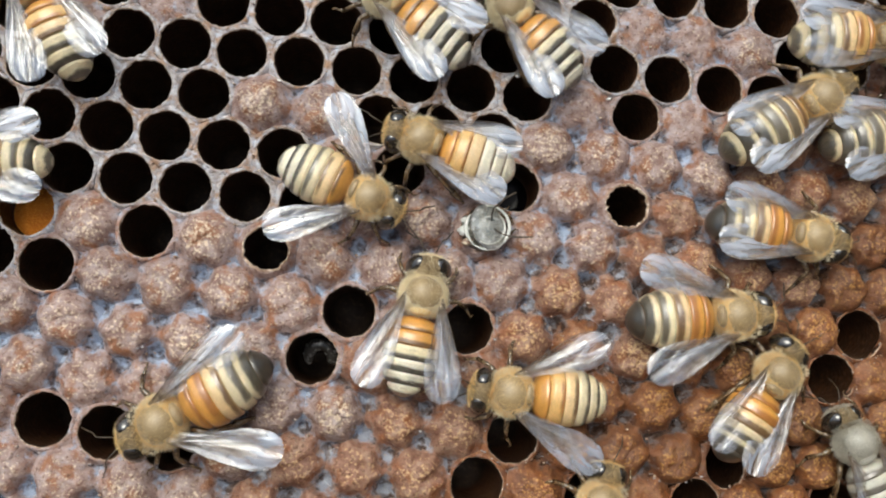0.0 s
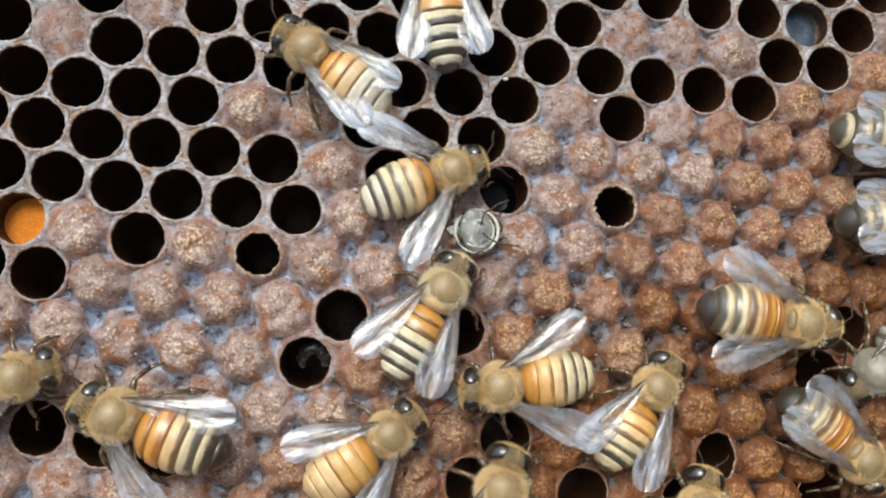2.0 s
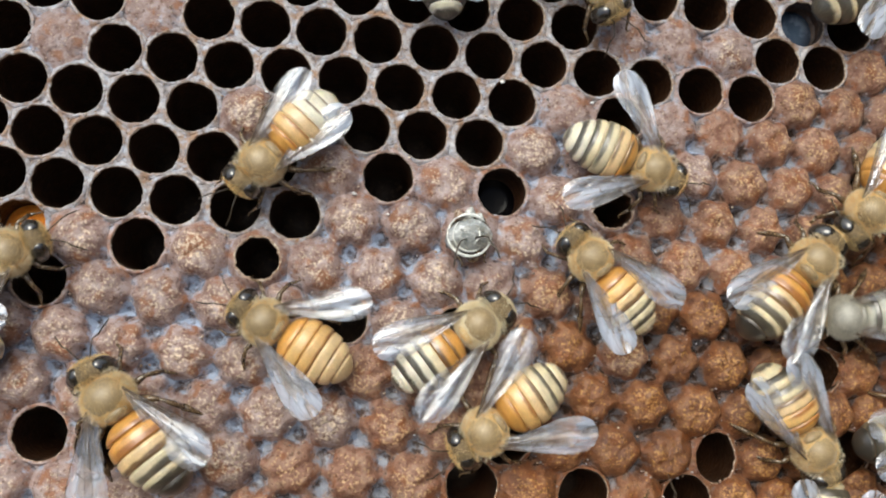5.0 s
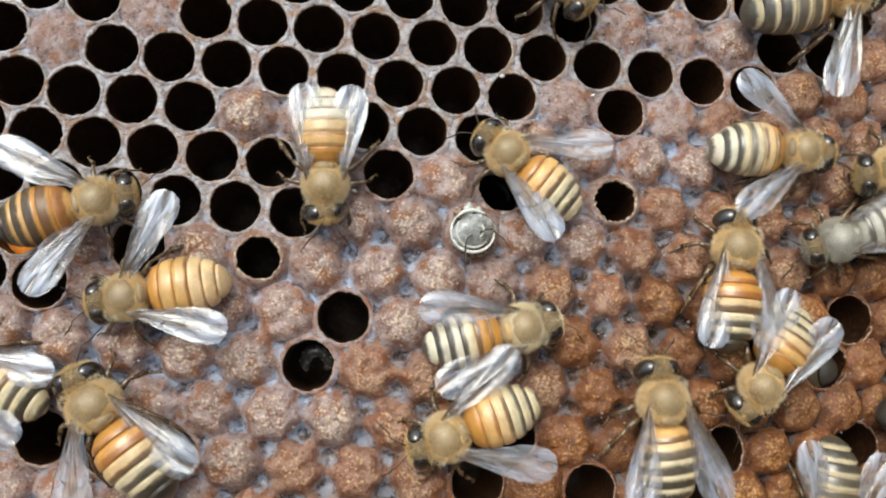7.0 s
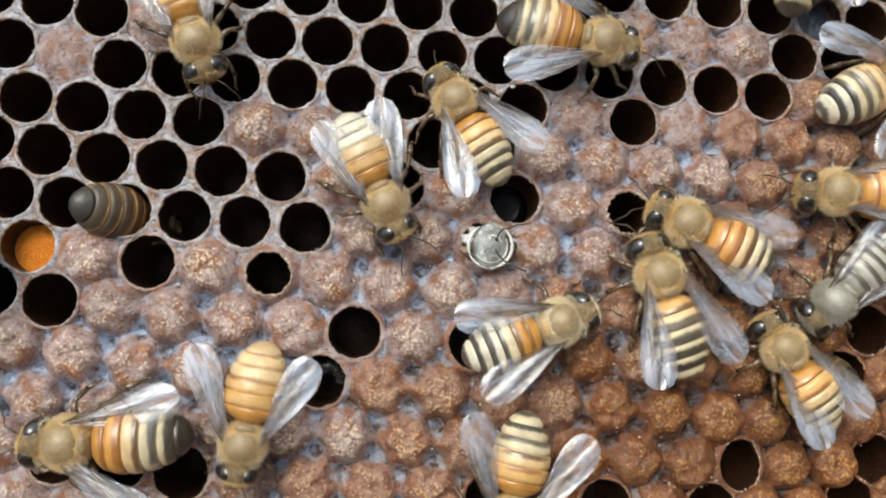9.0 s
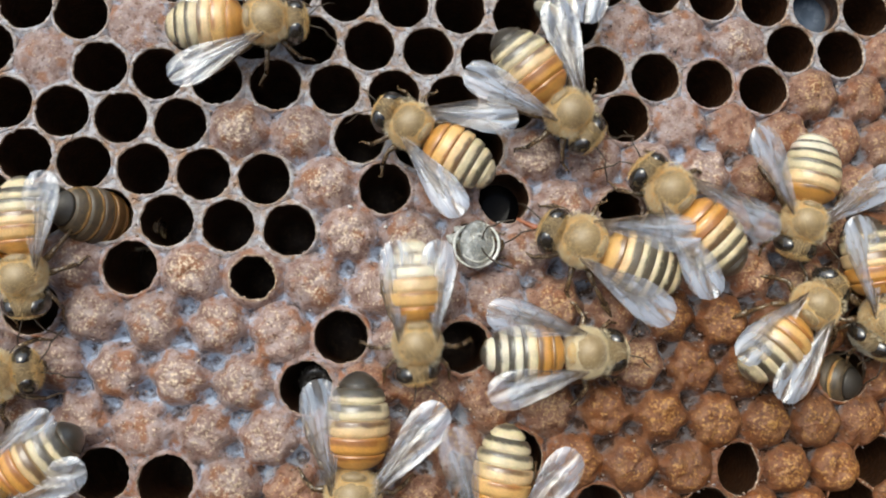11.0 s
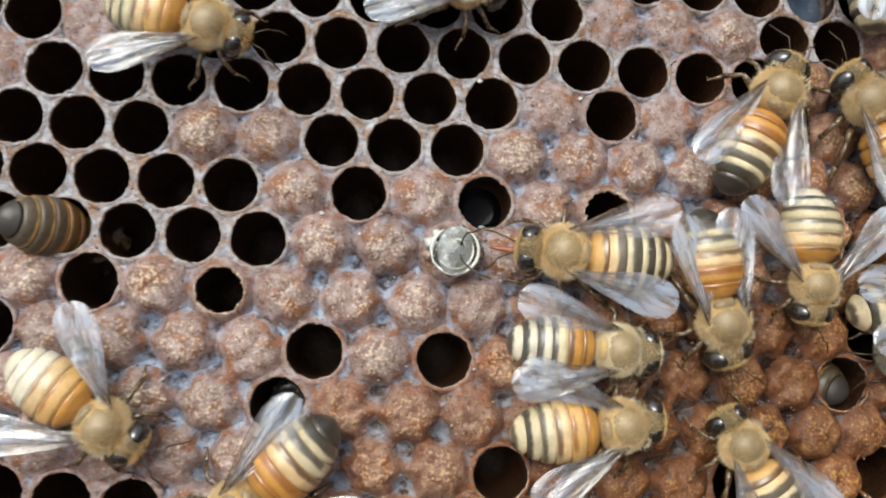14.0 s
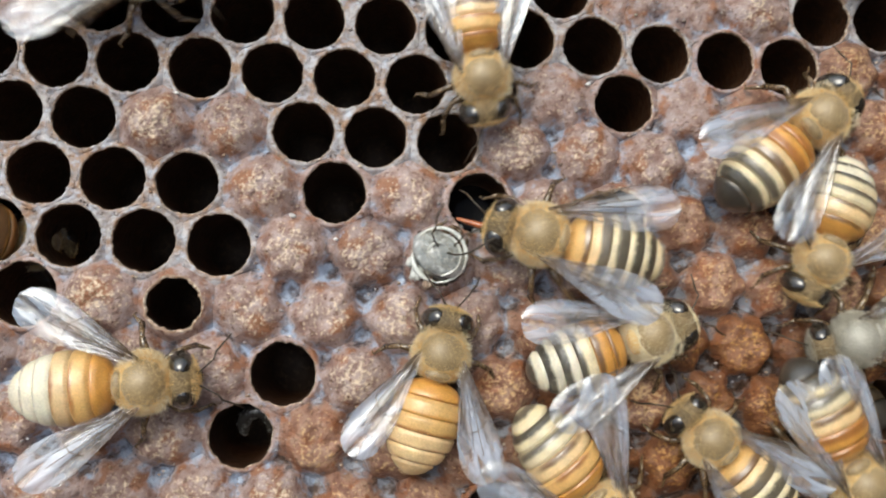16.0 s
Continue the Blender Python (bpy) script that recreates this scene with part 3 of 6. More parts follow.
def wax_flake(c, r, dx, dy, size):
    """A torn scale of wax that lies on the comb."""
    rng = random.Random(c * 31 + r)
    size *= 0.7
    p = centre(c, r)
    top = [(p.x + dx + size * math.cos(a) * rng.uniform(0.6, 1.1), p.y + dy + size * 0.6 * math.sin(a) * rng.uniform(0.6, 1.1), 0.16 + 0.25 * rng.random()) for a in (0.9 * k for k in range(7))]
    low = [(x, y, z - 0.14) for x, y, z in top]
    b = Build()
    b.rings([low, top], [0], True, True)
    tagged(b.make("wax_flake", [M_FLECK]), "small white scale of wax on the comb", "wax", "wax scales on the comb")


for spec in ((3, -3, 1.6, -2.4, 0.5), (-1, 1, -0.3, 2.5, 0.45), (0, 1, -2.4, 0.9, 0.35), (4, -2, 2.4, 1.2, 0.35), (-2, -1, 1.2, 2.3, 0.35)):
    wax_flake(*spec)

# white beads added in open cells to stand for glints of light
M_GLINT = material("white_glint", [(0.62, 0.64, 0.66), (0.75, 0.77, 0.8), (0.85, 0.87, 0.9)], 0.05, 1.0, 3.0, coat=1.0)
for c, r, dx, dy, z in ((-2, 1, 0.6, -1.0, -9.6), (-5, 0, -0.4, -1.2, -9.6), (5, -5, 0.3, -1.0, -9.6), (-4, 0, 0.3, -1.1, -9.6), (2, 0, -0.9, -1.3, -5.2), (2, 0, 0.5, -1.5, -5.2)):
    p = centre(c, r)
    b = Build()
    b.ball((p.x + dx, p.y + dy, z), (0.34, 0.22, 0.3), 12, 8, 0, 0.15, c)
    tagged(b.make("nectar_drop", [M_GLINT]), "tiny white bead for a glint in an open cell", "nectar", "nectar drops in the cells")

# a curled larva in its cell
p = centre(-3, 4)
b = Build()
arc = [(p.x + 0.5 + 1.15 * math.cos(a), p.y + 0.2 + 1.15 * math.sin(a), -5.0 + 0.25 * math.sin(a)) for a in (0.35 * k - 0.6 for k in range(14))]
b.tube(arc, [0.35 + 0.45 * abs(math.sin(math.pi * k / 13)) ** 0.6 for k in range(14)], 10)
larva = b.make("larva", [M_LARVA])
tagged(larva, "dark wet curled larva deep in an open cell", "larva")


# ---------------------------------------------------------------- bees
AMBER, GOLD, HONEY, CREAM, IVORY = (0.68, 0.34, 0.075), (0.76, 0.47, 0.17), (0.79, 0.57, 0.30), (0.77, 0.66, 0.43), (0.82, 0.76, 0.60)
CHESTNUT, UMBER, SLATE, BLACK, ASH = (0.36, 0.14, 0.035), (0.15, 0.075, 0.03), (0.10, 0.082, 0.06), (0.045, 0.038, 0.03), (0.55, 0.53, 0.45)
KINDS = {
    # for each of six abdomen segments: the front band, the bar behind it, the band's share of the length, the bar's reach to the sides; then fur, label
    "orange": ([(AMBER, CHESTNUT, 0.82, 0.7), (GOLD, CHESTNUT, 0.72, 0.6), (HONEY, UMBER, 0.66, 0.75), (CREAM, SLATE, 0.62, 1.2), (CREAM, BLACK, 0.6, 1.2), (CREAM, SLATE, 0.66, 1.2)], M_TAN,
               "honey bee with cream and amber striped abdomen on the comb"),
    "striped": ([(AMBER, UMBER, 0.76, 0.75), (AMBER, UMBER, 0.74, 0.8), (CREAM, BLACK, 0.6, 1.0), (IVORY, BLACK, 0.57, 1.2), (IVORY, BLACK, 0.56, 1.2), (IVORY, BLACK, 0.58, 1.2)], M_PALE,
                "pale furred honey bee with cream, orange and black bands"),
    "brown": ([(AMBER, CHESTNUT, 0.7, 0.85), (AMBER, CHESTNUT, 0.58, 0.9), (HONEY, UMBER, 0.55, 0.85), (CREAM, SLATE, 0.55, 0.95), (CREAM, BLACK, 0.42, 1.2), (SLATE, BLACK, 0.2, 1.2)], M_TAN,
              "honey bee with chestnut and amber abdomen and dark tip"),
    "zebra": ([(AMBER, UMBER, 0.8, 0.7), (HONEY, UMBER, 0.74, 0.75), (CREAM, SLATE, 0.64, 1.0), (CREAM, BLACK, 0.62, 1.2), (IVORY, BLACK, 0.62, 1.2), (IVORY, SLATE, 0.66, 1.2)], M_TAN,
              "golden furred honey bee with ivory and black banded abdomen"),
    "pale": ([(AMBER, CHESTNUT, 0.9, 0.8), (GOLD, CHESTNUT, 0.86, 0.7), (HONEY, CHESTNUT, 0.84, 0.7), (IVORY, UMBER, 0.86, 0.8), (IVORY, UMBER, 0.84, 0.9), (IVORY, HONEY, 0.8, 1.2)], M_TAN,
             "pale honey bee with an amber and ivory abdomen"),
    "gold": ([(AMBER, CHESTNUT, 0.9, 1.0), (GOLD, AMBER, 0.86, 1.0), (GOLD, CHESTNUT, 0.9, 0.9), (HONEY, CHESTNUT, 0.9, 0.9), (HONEY, CHESTNUT, 0.9, 0.9), (HONEY, AMBER, 0.9, 1.0)], M_TAN,
             "honey gold bee with an almost unbanded abdomen"),
    "dark": ([(GOLD, UMBER, 0.6, 1.1), (HONEY, SLATE, 0.42, 1.2), (CREAM, SLATE, 0.38, 1.2), (CREAM, BLACK, 0.36, 1.2), (CREAM, BLACK, 0.36, 1.2), (CREAM, BLACK, 0.4, 1.2)], M_TAN,
             "dark honey bee with narrow cream bands on a black abdomen"),
    "olive": ([(GOLD, CHESTNUT, 0.3, 1.1), (AMBER, UMBER, 0.3, 1.2), (AMBER, BLACK, 0.34, 1.2), (GOLD, BLACK, 0.34, 1.2), (GOLD, BLACK, 0.3, 1.2), (BLACK, BLACK, 0.1, 1.2)], M_TAN,
              "dark olive honey bee with thin honey yellow bands"),
    "grey": ([(ASH, SLATE, 0.55, 1.2)] * 6, M_ASHFUR, "young ash grey furred honey bee with clear wings"),
}


def head_parts(root, at, fur, rng, face=None, slim=1.0):
    """A head that faces +x; its middle is the part's origin."""
    b = Build()
    b.ball((0, 0, 0), (1.08, 1.85, 1.4), 18, 10, 0, 0.06, 2)
    b.fur((0, 0, 0), (1.04, 1.8, 1.35), 1300, 0.3, 0.016, rng, zmin=-0.5, xr=(0.55, 1), lean=(0.3, 0, 0.2), mat=1)
    b.fur((0, 0, 0), (1.04, 1.8, 1.35), 900, 0.3, 0.016, rng, zmin=-0.2, xr=(-1, -0.55), lean=(-0.2, 0, 0.4), mat=1)
    b.fur((0, 0, 0), (1.0, 0.5, 1.4), 320, 0.36, 0.015, rng, zmin=0.2, lean=(0.3, 0, 0.2), mat=1)
    # mandibles and upper lip
    b.tube([(0.75, -0.45, -0.9), (1.05, -0.25, -1.45), (1.05, 0.05, -1.6)], [0.22, 0.2, 0.1], 6, 2)
    b.tube([(0.75, 0.45, -0.9), (1.05, 0.25, -1.45), (1.05, -0.05, -1.6)], [0.22, 0.2, 0.1], 6, 2)
    head = b.make("head", [face or M_FACE, fur, M_LEG], root, "", at)
    for s in (-1, 1):
        e = Build()
        e.ball((0, 0, 0), (0.80 * slim, 0.64 * slim, 1.14), 18, 12)
        eye = e.make("compound_eye", [M_EYE], head, "", pose(0.0 * MM, s * 1.17 * MM, 0.30 * MM, s * 34, 0, s * 12))
        a = Build()
        bend = rng.uniform(-0.25, 0.25)
        a.tube([(0, 0, 0), (0.75, s * 0.42, 0.35), (1.35, s * 0.75, 0.45), (1.6, s * 1.0 + bend, 0.2), (2.1, s * 1.3 + bend, -0.2), (2.8, s * 1.6 + bend * 2, -0.75)],
               [0.065, 0.055, 0.055, 0.07, 0.07, 0.05], 6)
        a.make("antenna", [M_FEELER], head, "", pose(0.95 * MM, s * 0.3 * MM, 0.25 * MM))
    return head


def smooth(lo, hi, x):
    u = max(0.0, min(1.0, (x - lo) / (hi - lo)))
    return u * u * (3 - 2 * u)


def abdomen_part(root, kind, rng):
    """Six overlapping plates, each with a front band, a bar behind it and a bulging hind edge."""
    bands = KINDS[kind][0]
    fat = rng.uniform(0.94, 1.05)
    profile = [(0.0, 0.8), (0.05, 1.36), (0.12, 1.78), (0.22, 2.05), (0.36, 2.16), (0.52, 2.12), (0.66, 1.94), (0.78, 1.64), (0.87, 1.28), (0.94, 0.86), (0.98, 0.48), (1.0, 0.15)]
    length = 7.0 * rng.uniform(0.95, 1.05)
    around, seed = 40, rng.uniform(0, 50)

    def rad(s):
        for (a, x), (b, y) in zip(profile, profile[1:]):
            if s <= b:
                return (x + (y - x) * (s - a) / (b - a)) * fat
        return 0.1

    def place(s, ang, grow=0.0):
        r = rad(s) + grow
        z = 0.15 * math.sin(math.pi * s) - 1.0 * s ** 2
        return (-length * s, 1.12 * r * math.cos(ang), z + r * 0.9 * math.sin(ang) * (1 if math.sin(ang) > 0 else 0.92))

    angles = [2 * math.pi * j / around for j in range(around)]
    cuts = [0.0, 0.18, 0.36, 0.53, 0.69, 0.84, 1.0]
    core = Build()
    core.rings([[place(s, a, -0.16) for a in angles[::2]] for s in (0.0, 0.1, 0.25, 0.4, 0.55, 0.7, 0.85, 0.97)], None, True, True)
    belly = core.make("abdomen", [M_BROWN], root, "", pose(0.75 * MM, 0, 2.75 * MM))
    for k in range(6):
        a, c = cuts[k], cuts[k + 1]
        band, bar, share, reach = bands[k]
        share *= rng.uniform(0.88, 1.1)
        lop = rng.uniform(-0.12, 0.12)
        hairy = 0.85 if band[2] > 0.35 else 0.5 if band[2] > 0.15 else 0.12
        dull = 1.0 if kind == "olive" else 0.0
        b, paint = Build(), []
        rows = []
        for step in range(13):
            u = step / 12
            s = a + (c - a) * u
            grow = (-0.10 + 0.16 * smooth(0, 0.2, u) + 0.035 * math.sin(math.pi * u) + 0.05 * u) if step < 12 or k == 5 else -0.06
            rows.append([place(min(max(s, 0.004), 0.998), ang, grow) for ang in angles])
            for ang in angles:
                ca = math.cos(ang)
                wave = noise.noise(Vector((2.6 * ca, 2.6 * math.sin(ang), k * 7 + seed)))
                fine = noise.noise(Vector((9 * ca, 9 * math.sin(ang), u * 5 + k * 7 + seed)))
                d = smooth(share - 0.09, share + 0.07, u + 0.10 * wave + 0.05 * fine)
                d *= 1 - smooth(reach - 0.22, reach + 0.12, abs(ca + lop) + 0.2 * wave)
                d *= 0.93 + 0.07 * fine
                # the hind margin is thin and paler
                d *= 1 - 0.55 * smooth(0.9, 1.0, u) * (bar != BLACK)
                # shade painted into the colours: they fall to 45 percent round the underside
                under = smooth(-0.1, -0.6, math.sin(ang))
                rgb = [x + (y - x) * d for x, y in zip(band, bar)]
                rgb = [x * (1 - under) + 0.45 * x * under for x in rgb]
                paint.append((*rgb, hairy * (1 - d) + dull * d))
        b.rings(rows, [0] * 12, k == 0, k == 5)
        # hairs lie back along the band
        for _ in range(300 if kind != "gold" else 70):
            u = rng.uniform(0.05, share)
            s, ang = a + (c - a) * u, rng.uniform(-0.25, math.pi + 0.25)
            p0 = Vector(place(s, ang, 0.07))
            out = Vector((-1.0, 0.3 * math.cos(ang), 0.3 * math.sin(ang))).normalized()
            side = Vector((0, -math.sin(ang), math.cos(ang))) * 0.01
            tip = p0 + out * rng.uniform(0.12, 0.34)
            o = len(b.v)
            b.v += [tuple(p0 - side), tuple(p0 + side), tuple(tip)]
            b.f.append((o, o + 1, o + 2))
            b.i.append(0)
            paint += [(*(min(1.0, x * 1.06) for x in band), 1.0)] * 3
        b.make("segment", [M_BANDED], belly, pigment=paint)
    return belly


WING_FORE = [(0, 0.15, -0.2), (1.1, 0.28, -0.45), (2.4, 0.48, -0.95), (3.8, 0.72, -1.5), (5.2, 0.92, -1.98), (6.5, 0.95, -2.2), (7.5, 0.72, -2.1), (8.15, 0.3, -1.75), (8.5, -0.3, -1.1)]
WING_HIND = [(0, 0.12, -0.1), (1.2, 0.25, -0.6), (2.6, 0.35, -1.3), (4.0, 0.34, -1.65), (5.3, 0.1, -1.5), (6.1, -0.25, -0.95)]


def wing_part(name, spec, veins, root, side, at):
    b = Build()
    rows = []
    for x, hi, lo in spec:
        row = []
        for k in range(13):
            u = k / 12
            y = hi + (lo - hi) * u
            z = 0.13 * math.sin(u * 13 + x * 0.5) * min(1, x / 2) * (1 - 0.5 * x / 9) - 0.02 * x
            row.append((-x, side * y, z))
        rows.append(row)
    b.rings(rows, None, False, False, closed=False)
    w = b.make(name, [M_WING], root, "", at)
    v = Build()
    for path in veins:
        pts = []
        for x, u in path:
            for (xa, ha, la), (xb, hb, lb) in zip(spec, spec[1:]):
                if xa <= x <= xb:
                    t = (x - xa) / (xb - xa)
                    hi, lo = ha + (hb - ha) * t, la + (lb - la) * t
                    pts.append((-x, side * (hi + (lo - hi) * u), 0.13 * math.sin(u * 13 + x * 0.5) * min(1, x / 2) * (1 - 0.5 * x / 9) - 0.02 * x + 0.02))
                    break
        v.tube(pts, [0.036 - 0.018 * k / max(1, len(pts) - 1) for k in range(len(pts))], 4)
    v.make("venation", [M_VEIN], w)
    return w


VEINS_FORE = [[(0, 0), (1.2, 0), (2.6, 0), (4.2, 0), (5.8, 0), (7.0, 0.02)], [(0, 0.3), (1.5, 0.22), (3, 0.2), (4.4, 0.16)], [(0.3, 0.5), (1.8, 0.45), (3.4, 0.42), (5, 0.45), (6.6, 0.45)],
              [(0.5, 0.7), (2, 0.72), (3.4, 0.74), (4.6, 0.85)], [(3.0, 0.2), (3.3, 0.42), (3.4, 0.72)], [(4.4, 0.16), (4.9, 0.45), (4.8, 0.8)], [(0.4, 0.12), (2.0, 0.1), (3.6, 0.09)],
              [(0.8, 0.33), (2.4, 0.32), (4.2, 0.3), (5.9, 0.3)], [(0.8, 0.58), (2.4, 0.58), (4.4, 0.6), (6.2, 0.64)], [(1.0, 0.86), (2.6, 0.87), (4.2, 0.93)]]
VEINS_HIND = [[(0, 0), (1.2, 0), (2.6, 0), (4.0, 0.05)], [(0.2, 0.4), (1.6, 0.35), (3, 0.4), (4.2, 0.5)], [(1.6, 0.35), (2.2, 0.7)]]


def leg_part(root, side, hip, knee, ankle, foot, fat):
    flip = lambda p: (p[0], p[1] * side, p[2])
    hip, knee, ankle, foot = map(flip, (hip, knee, ankle, foot))
    off = lambda *pts: [tuple(a - h for a, h in zip(p, hip)) for p in pts]
    mid = tuple((a + c) / 2 for a, c in zip(knee, ankle))
    half = tuple((a + c) / 2 for a, c in zip(ankle, foot))
    leg = Build().tube(off(hip, tuple((a + c) / 2 for a, c in zip(hip, knee)), knee), [0.26, 0.32, 0.2], 7)
    leg = leg.make("leg", [M_LEG], root, "", Matrix.Translation([h * MM for h in hip]))
    Build().tube(off(knee, mid, ankle), [0.17, 0.24 * fat, 0.26 * fat], 7, 0, 0.6 if fat > 1 else 1.0).make("shin", [M_LEG], leg)
    toe = (foot[0] + 0.25, foot[1] + 0.2 * side, 0.05)
    Build().tube(off(ankle, half, foot, toe), [0.22 * fat, 0.15 * fat, 0.09, 0.05], 6).make("foot", [M_LEG], leg)
    return leg


def build_bee(kind, turn):
    """A honey bee, 12.4 mm long, that looks along +x, its feet on z = 0, its middle over the origin."""
    rng = random.Random(kind + " " * turn)
    fur = KINDS[kind][1]
    root = new("honey_bee")
    b = Build()
    b.ball((0, 0, 0), (1.85, 2.0, 1.7), 22, 12, 0, 0.05, 5)
    b.fur((0, 0, 0), (1.82, 1.98, 1.68), 2600, 0.32, 0.016, rng, zmin=-0.35, zmax=0.66, lean=(-0.35, 0, 0.1))
    b.fur((0, 0, 0), (1.65, 2.0, 1.45), 700, 0.36, 0.016, rng, zmin=-0.2, zmax=0.6, xr=(0.4, 1), lean=(0.3, 0, 0))
    b.fur((0, 0, 0), (1.82, 2.03, 1.5), 900, 0.36, 0.016, rng, zmin=-0.2, zmax=0.5, xr=(-0.8, 0.9), lean=(-0.2, 0, -0.3), mat=1)
    for side in (-1, 1):
        b.fur((-0.2, side * 1.35, 0.75), (0.9, 0.5, 0.45), 260, 0.38, 0.018, rng, zmin=0.0, lean=(-0.3, side * 0.3, 0), mat=1)
        b.fur((1.15, side * 1.2, 0.7), (0.6, 0.6, 0.5), 200, 0.34, 0.018, rng, zmin=0.0, lean=(0.3, side * 0.3, 0), mat=1)
    thorax = b.make("thorax", [fur, M_PALE if kind != "grey" else M_ASHFUR], root, "", pose(2.55 * MM, 0, 3.0 * MM))
    b = Build()
    b.ball((0.12, 0, 0.25), (1.62, 1.74, 1.66), 28, 16, 0, 0.04, 1)
    b.fur((0.12, 0, 0.25), (1.62, 1.74, 1.62), 700, 0.36, 0.013, rng, zmin=0.35, zmax=0.72, lean=(-0.2, 0, 0.3), mat=1)
    b.fur((0.12, 0, 0.25), (1.62, 1.74, 1.63), 420, 0.24, 0.009, rng, zmin=0.66, zmax=0.9, lean=(-0.5, 0, 0.1), mat=1)
    b.fur((0.12, 0, 0.25), (1.62, 1.74, 1.64), 60, 0.18, 0.007, rng, zmin=0.75, zmax=1.0, lean=(-0.8, 0, 0), mat=1)
    b.make("thorax_plate", [M_GREYPLATE if kind == "grey" else M_SCUTUM, fur], thorax)
    b = Build()
    b.ball((-1.35, 0, 0.95), (0.42, 0.95, 0.5), 14, 8, 0, 0.05, 1)
    b.fur((-1.35, 0, 0.95), (0.42, 0.95, 0.5), 120, 0.3, 0.014, rng, zmin=0.0, lean=(-0.6, 0, 0.1), mat=1)
    b.make("scutellum", [{"striped": M_TAN, "grey": M_GREYPLATE}.get(kind, M_SCUTUM), fur], thorax)
    head_parts(root, pose(4.95 * MM, 0, 2.7 * MM, 0, 16, 0), fur, rng)
    abdomen_part(root, kind, rng)
    for s in (1, -1):
        wing_part("hindwing", WING_HIND, VEINS_HIND, root, s, pose(1.7 * MM, s * 1.35 * MM, 3.95 * MM, 0, 3, s * -26))
        wing_part("forewing", WING_FORE, VEINS_FORE, root, s, pose(2.5 * MM, s * 1.45 * MM, 4.15 * MM, 0, 3, s * -22))
        leg_part(root, s, (3.5, 1.0, 2.0), (4.4, 2.1, 2.3), (5.3, 2.5, 0.9), (6.2, 2.3, 0.1), 0.8)
        leg_part(root, s, (2.5, 1.2, 1.8), (2.6, 3.0, 2.4), (2.3, 3.9, 0.9), (1.6, 4.6, 0.1), 0.9)
        leg_part(root, s, (1.6, 1.2, 1.8), (0.2, 2.7, 2.5), (-1.4, 3.4, 1.3), (-2.8, 3.9, 0.1), 1.5)
    return root


PROTOTYPES, COUNTS = {}, {}


def bee(kind, size, left, right, label=""):
    """A bee of that kind; left, right: how far its wings stand off the body, in degrees."""
    turn = COUNTS.get(kind, 0) % 4
    COUNTS[kind] = COUNTS.get(kind, 0) + 1
    if (kind, turn) not in PROTOTYPES:
        PROTOTYPES[kind, turn] = build_bee(kind, turn)
        root = PROTOTYPES[kind, turn]
    else:
        root = copy_thing(PROTOTYPES[kind, turn], Matrix())
    rng = random.Random(sum(COUNTS.values()))
    root.scale = (size,) * 3
    tagged(root, label or KINDS[kind][2], "bee", "bees on the comb")
    for ob in root.children:
        if ob.name.startswith("abdomen"):
            ob.rotation_euler = (0, radians(rng.uniform(-2, 4)), radians(rng.uniform(-3, 3)))
        if ob.name.startswith("head"):
            ob.rotation_euler = (radians(rng.uniform(-6, 6)), radians(rng.uniform(6, 26)), radians(rng.uniform(-11, 11)))
        if "wing" in ob.name:
            s = 1 if ob.location.y > 0 else -1
            a = left if s > 0 else right
            fore = ob.name.startswith("forewing")
            ob.rotation_euler = (0, radians(3), s * radians(-(a if fore else a + 9)))
    return root


bee_a = bee("zebra", 0.980, 44, 44)
bee_b = bee("pale", 1.003, 7, 5)
bee_c = bee("striped", 1.036, 20, 18)
bee_d = bee("orange", 1.036, 34, 28)
bee_e = bee("orange", 0.991, 18, 18)
bee_f = bee("brown", 1.097, 40, 18)
bee_g = bee("gold", 0.983, 28, 30)
bee_h = bee("brown", 1.065, 8, 10)
bee_i = bee("dark", 1.140, 8, 8)
bee_j = bee("orange", 1.140, 6, 6)
bee_k = bee("brown", 1.085, 26, 26)
bee_l = bee("brown", 1.042, 8, 8)
bee_m = bee("orange", 1.020, 10, 14)
bee_feeding = bee("dark", 1.103, 18, 20, "dark banded honey bee feeding a young bee")
bee_n = bee("brown", 1.070, 28, 28)
bee_o = bee("striped", 1.043, 16, 16)
bee_p = bee("striped", 1.049, 16, 16)
bee_q = bee("orange", 1.027, 16, 14)
bee_r = bee("dark", 0.983, 20, 22)
bee_grey = bee("grey", 0.980, 6, 8, "young ash grey furred honey bee with clear wings")
bee_diving = bee("olive", 0.980, 8, 8, "dark banded bee that crawls head first into a cell")
bee_s = bee("orange", 0.980, 16, 16)
bee_t = bee("pale", 1.033, 36, 36)
bee_u = bee("brown", 0.980, 14, 12)
bee_v = bee("brown", 1.08, 12, 20)
bee_w = bee("dark", 1.06, 14, 12)
bee_in_cell = bee("olive", 0.95, 165, 165, "dark grey bee whose tail shows in a cell")


# the tongue with which one bee feeds another
b = Build()
b.tube([(5.6, 0, 1.7), (6.3, 0.05, 1.35), (7.1, 0.0, 1.3), (7.9, -0.05, 1.35)], [0.22, 0.24, 0.18, 0.1], 8)
tongue = b.make("tongue", [M_TONGUE], bee_feeding, "red-brown tongue stretched forward")


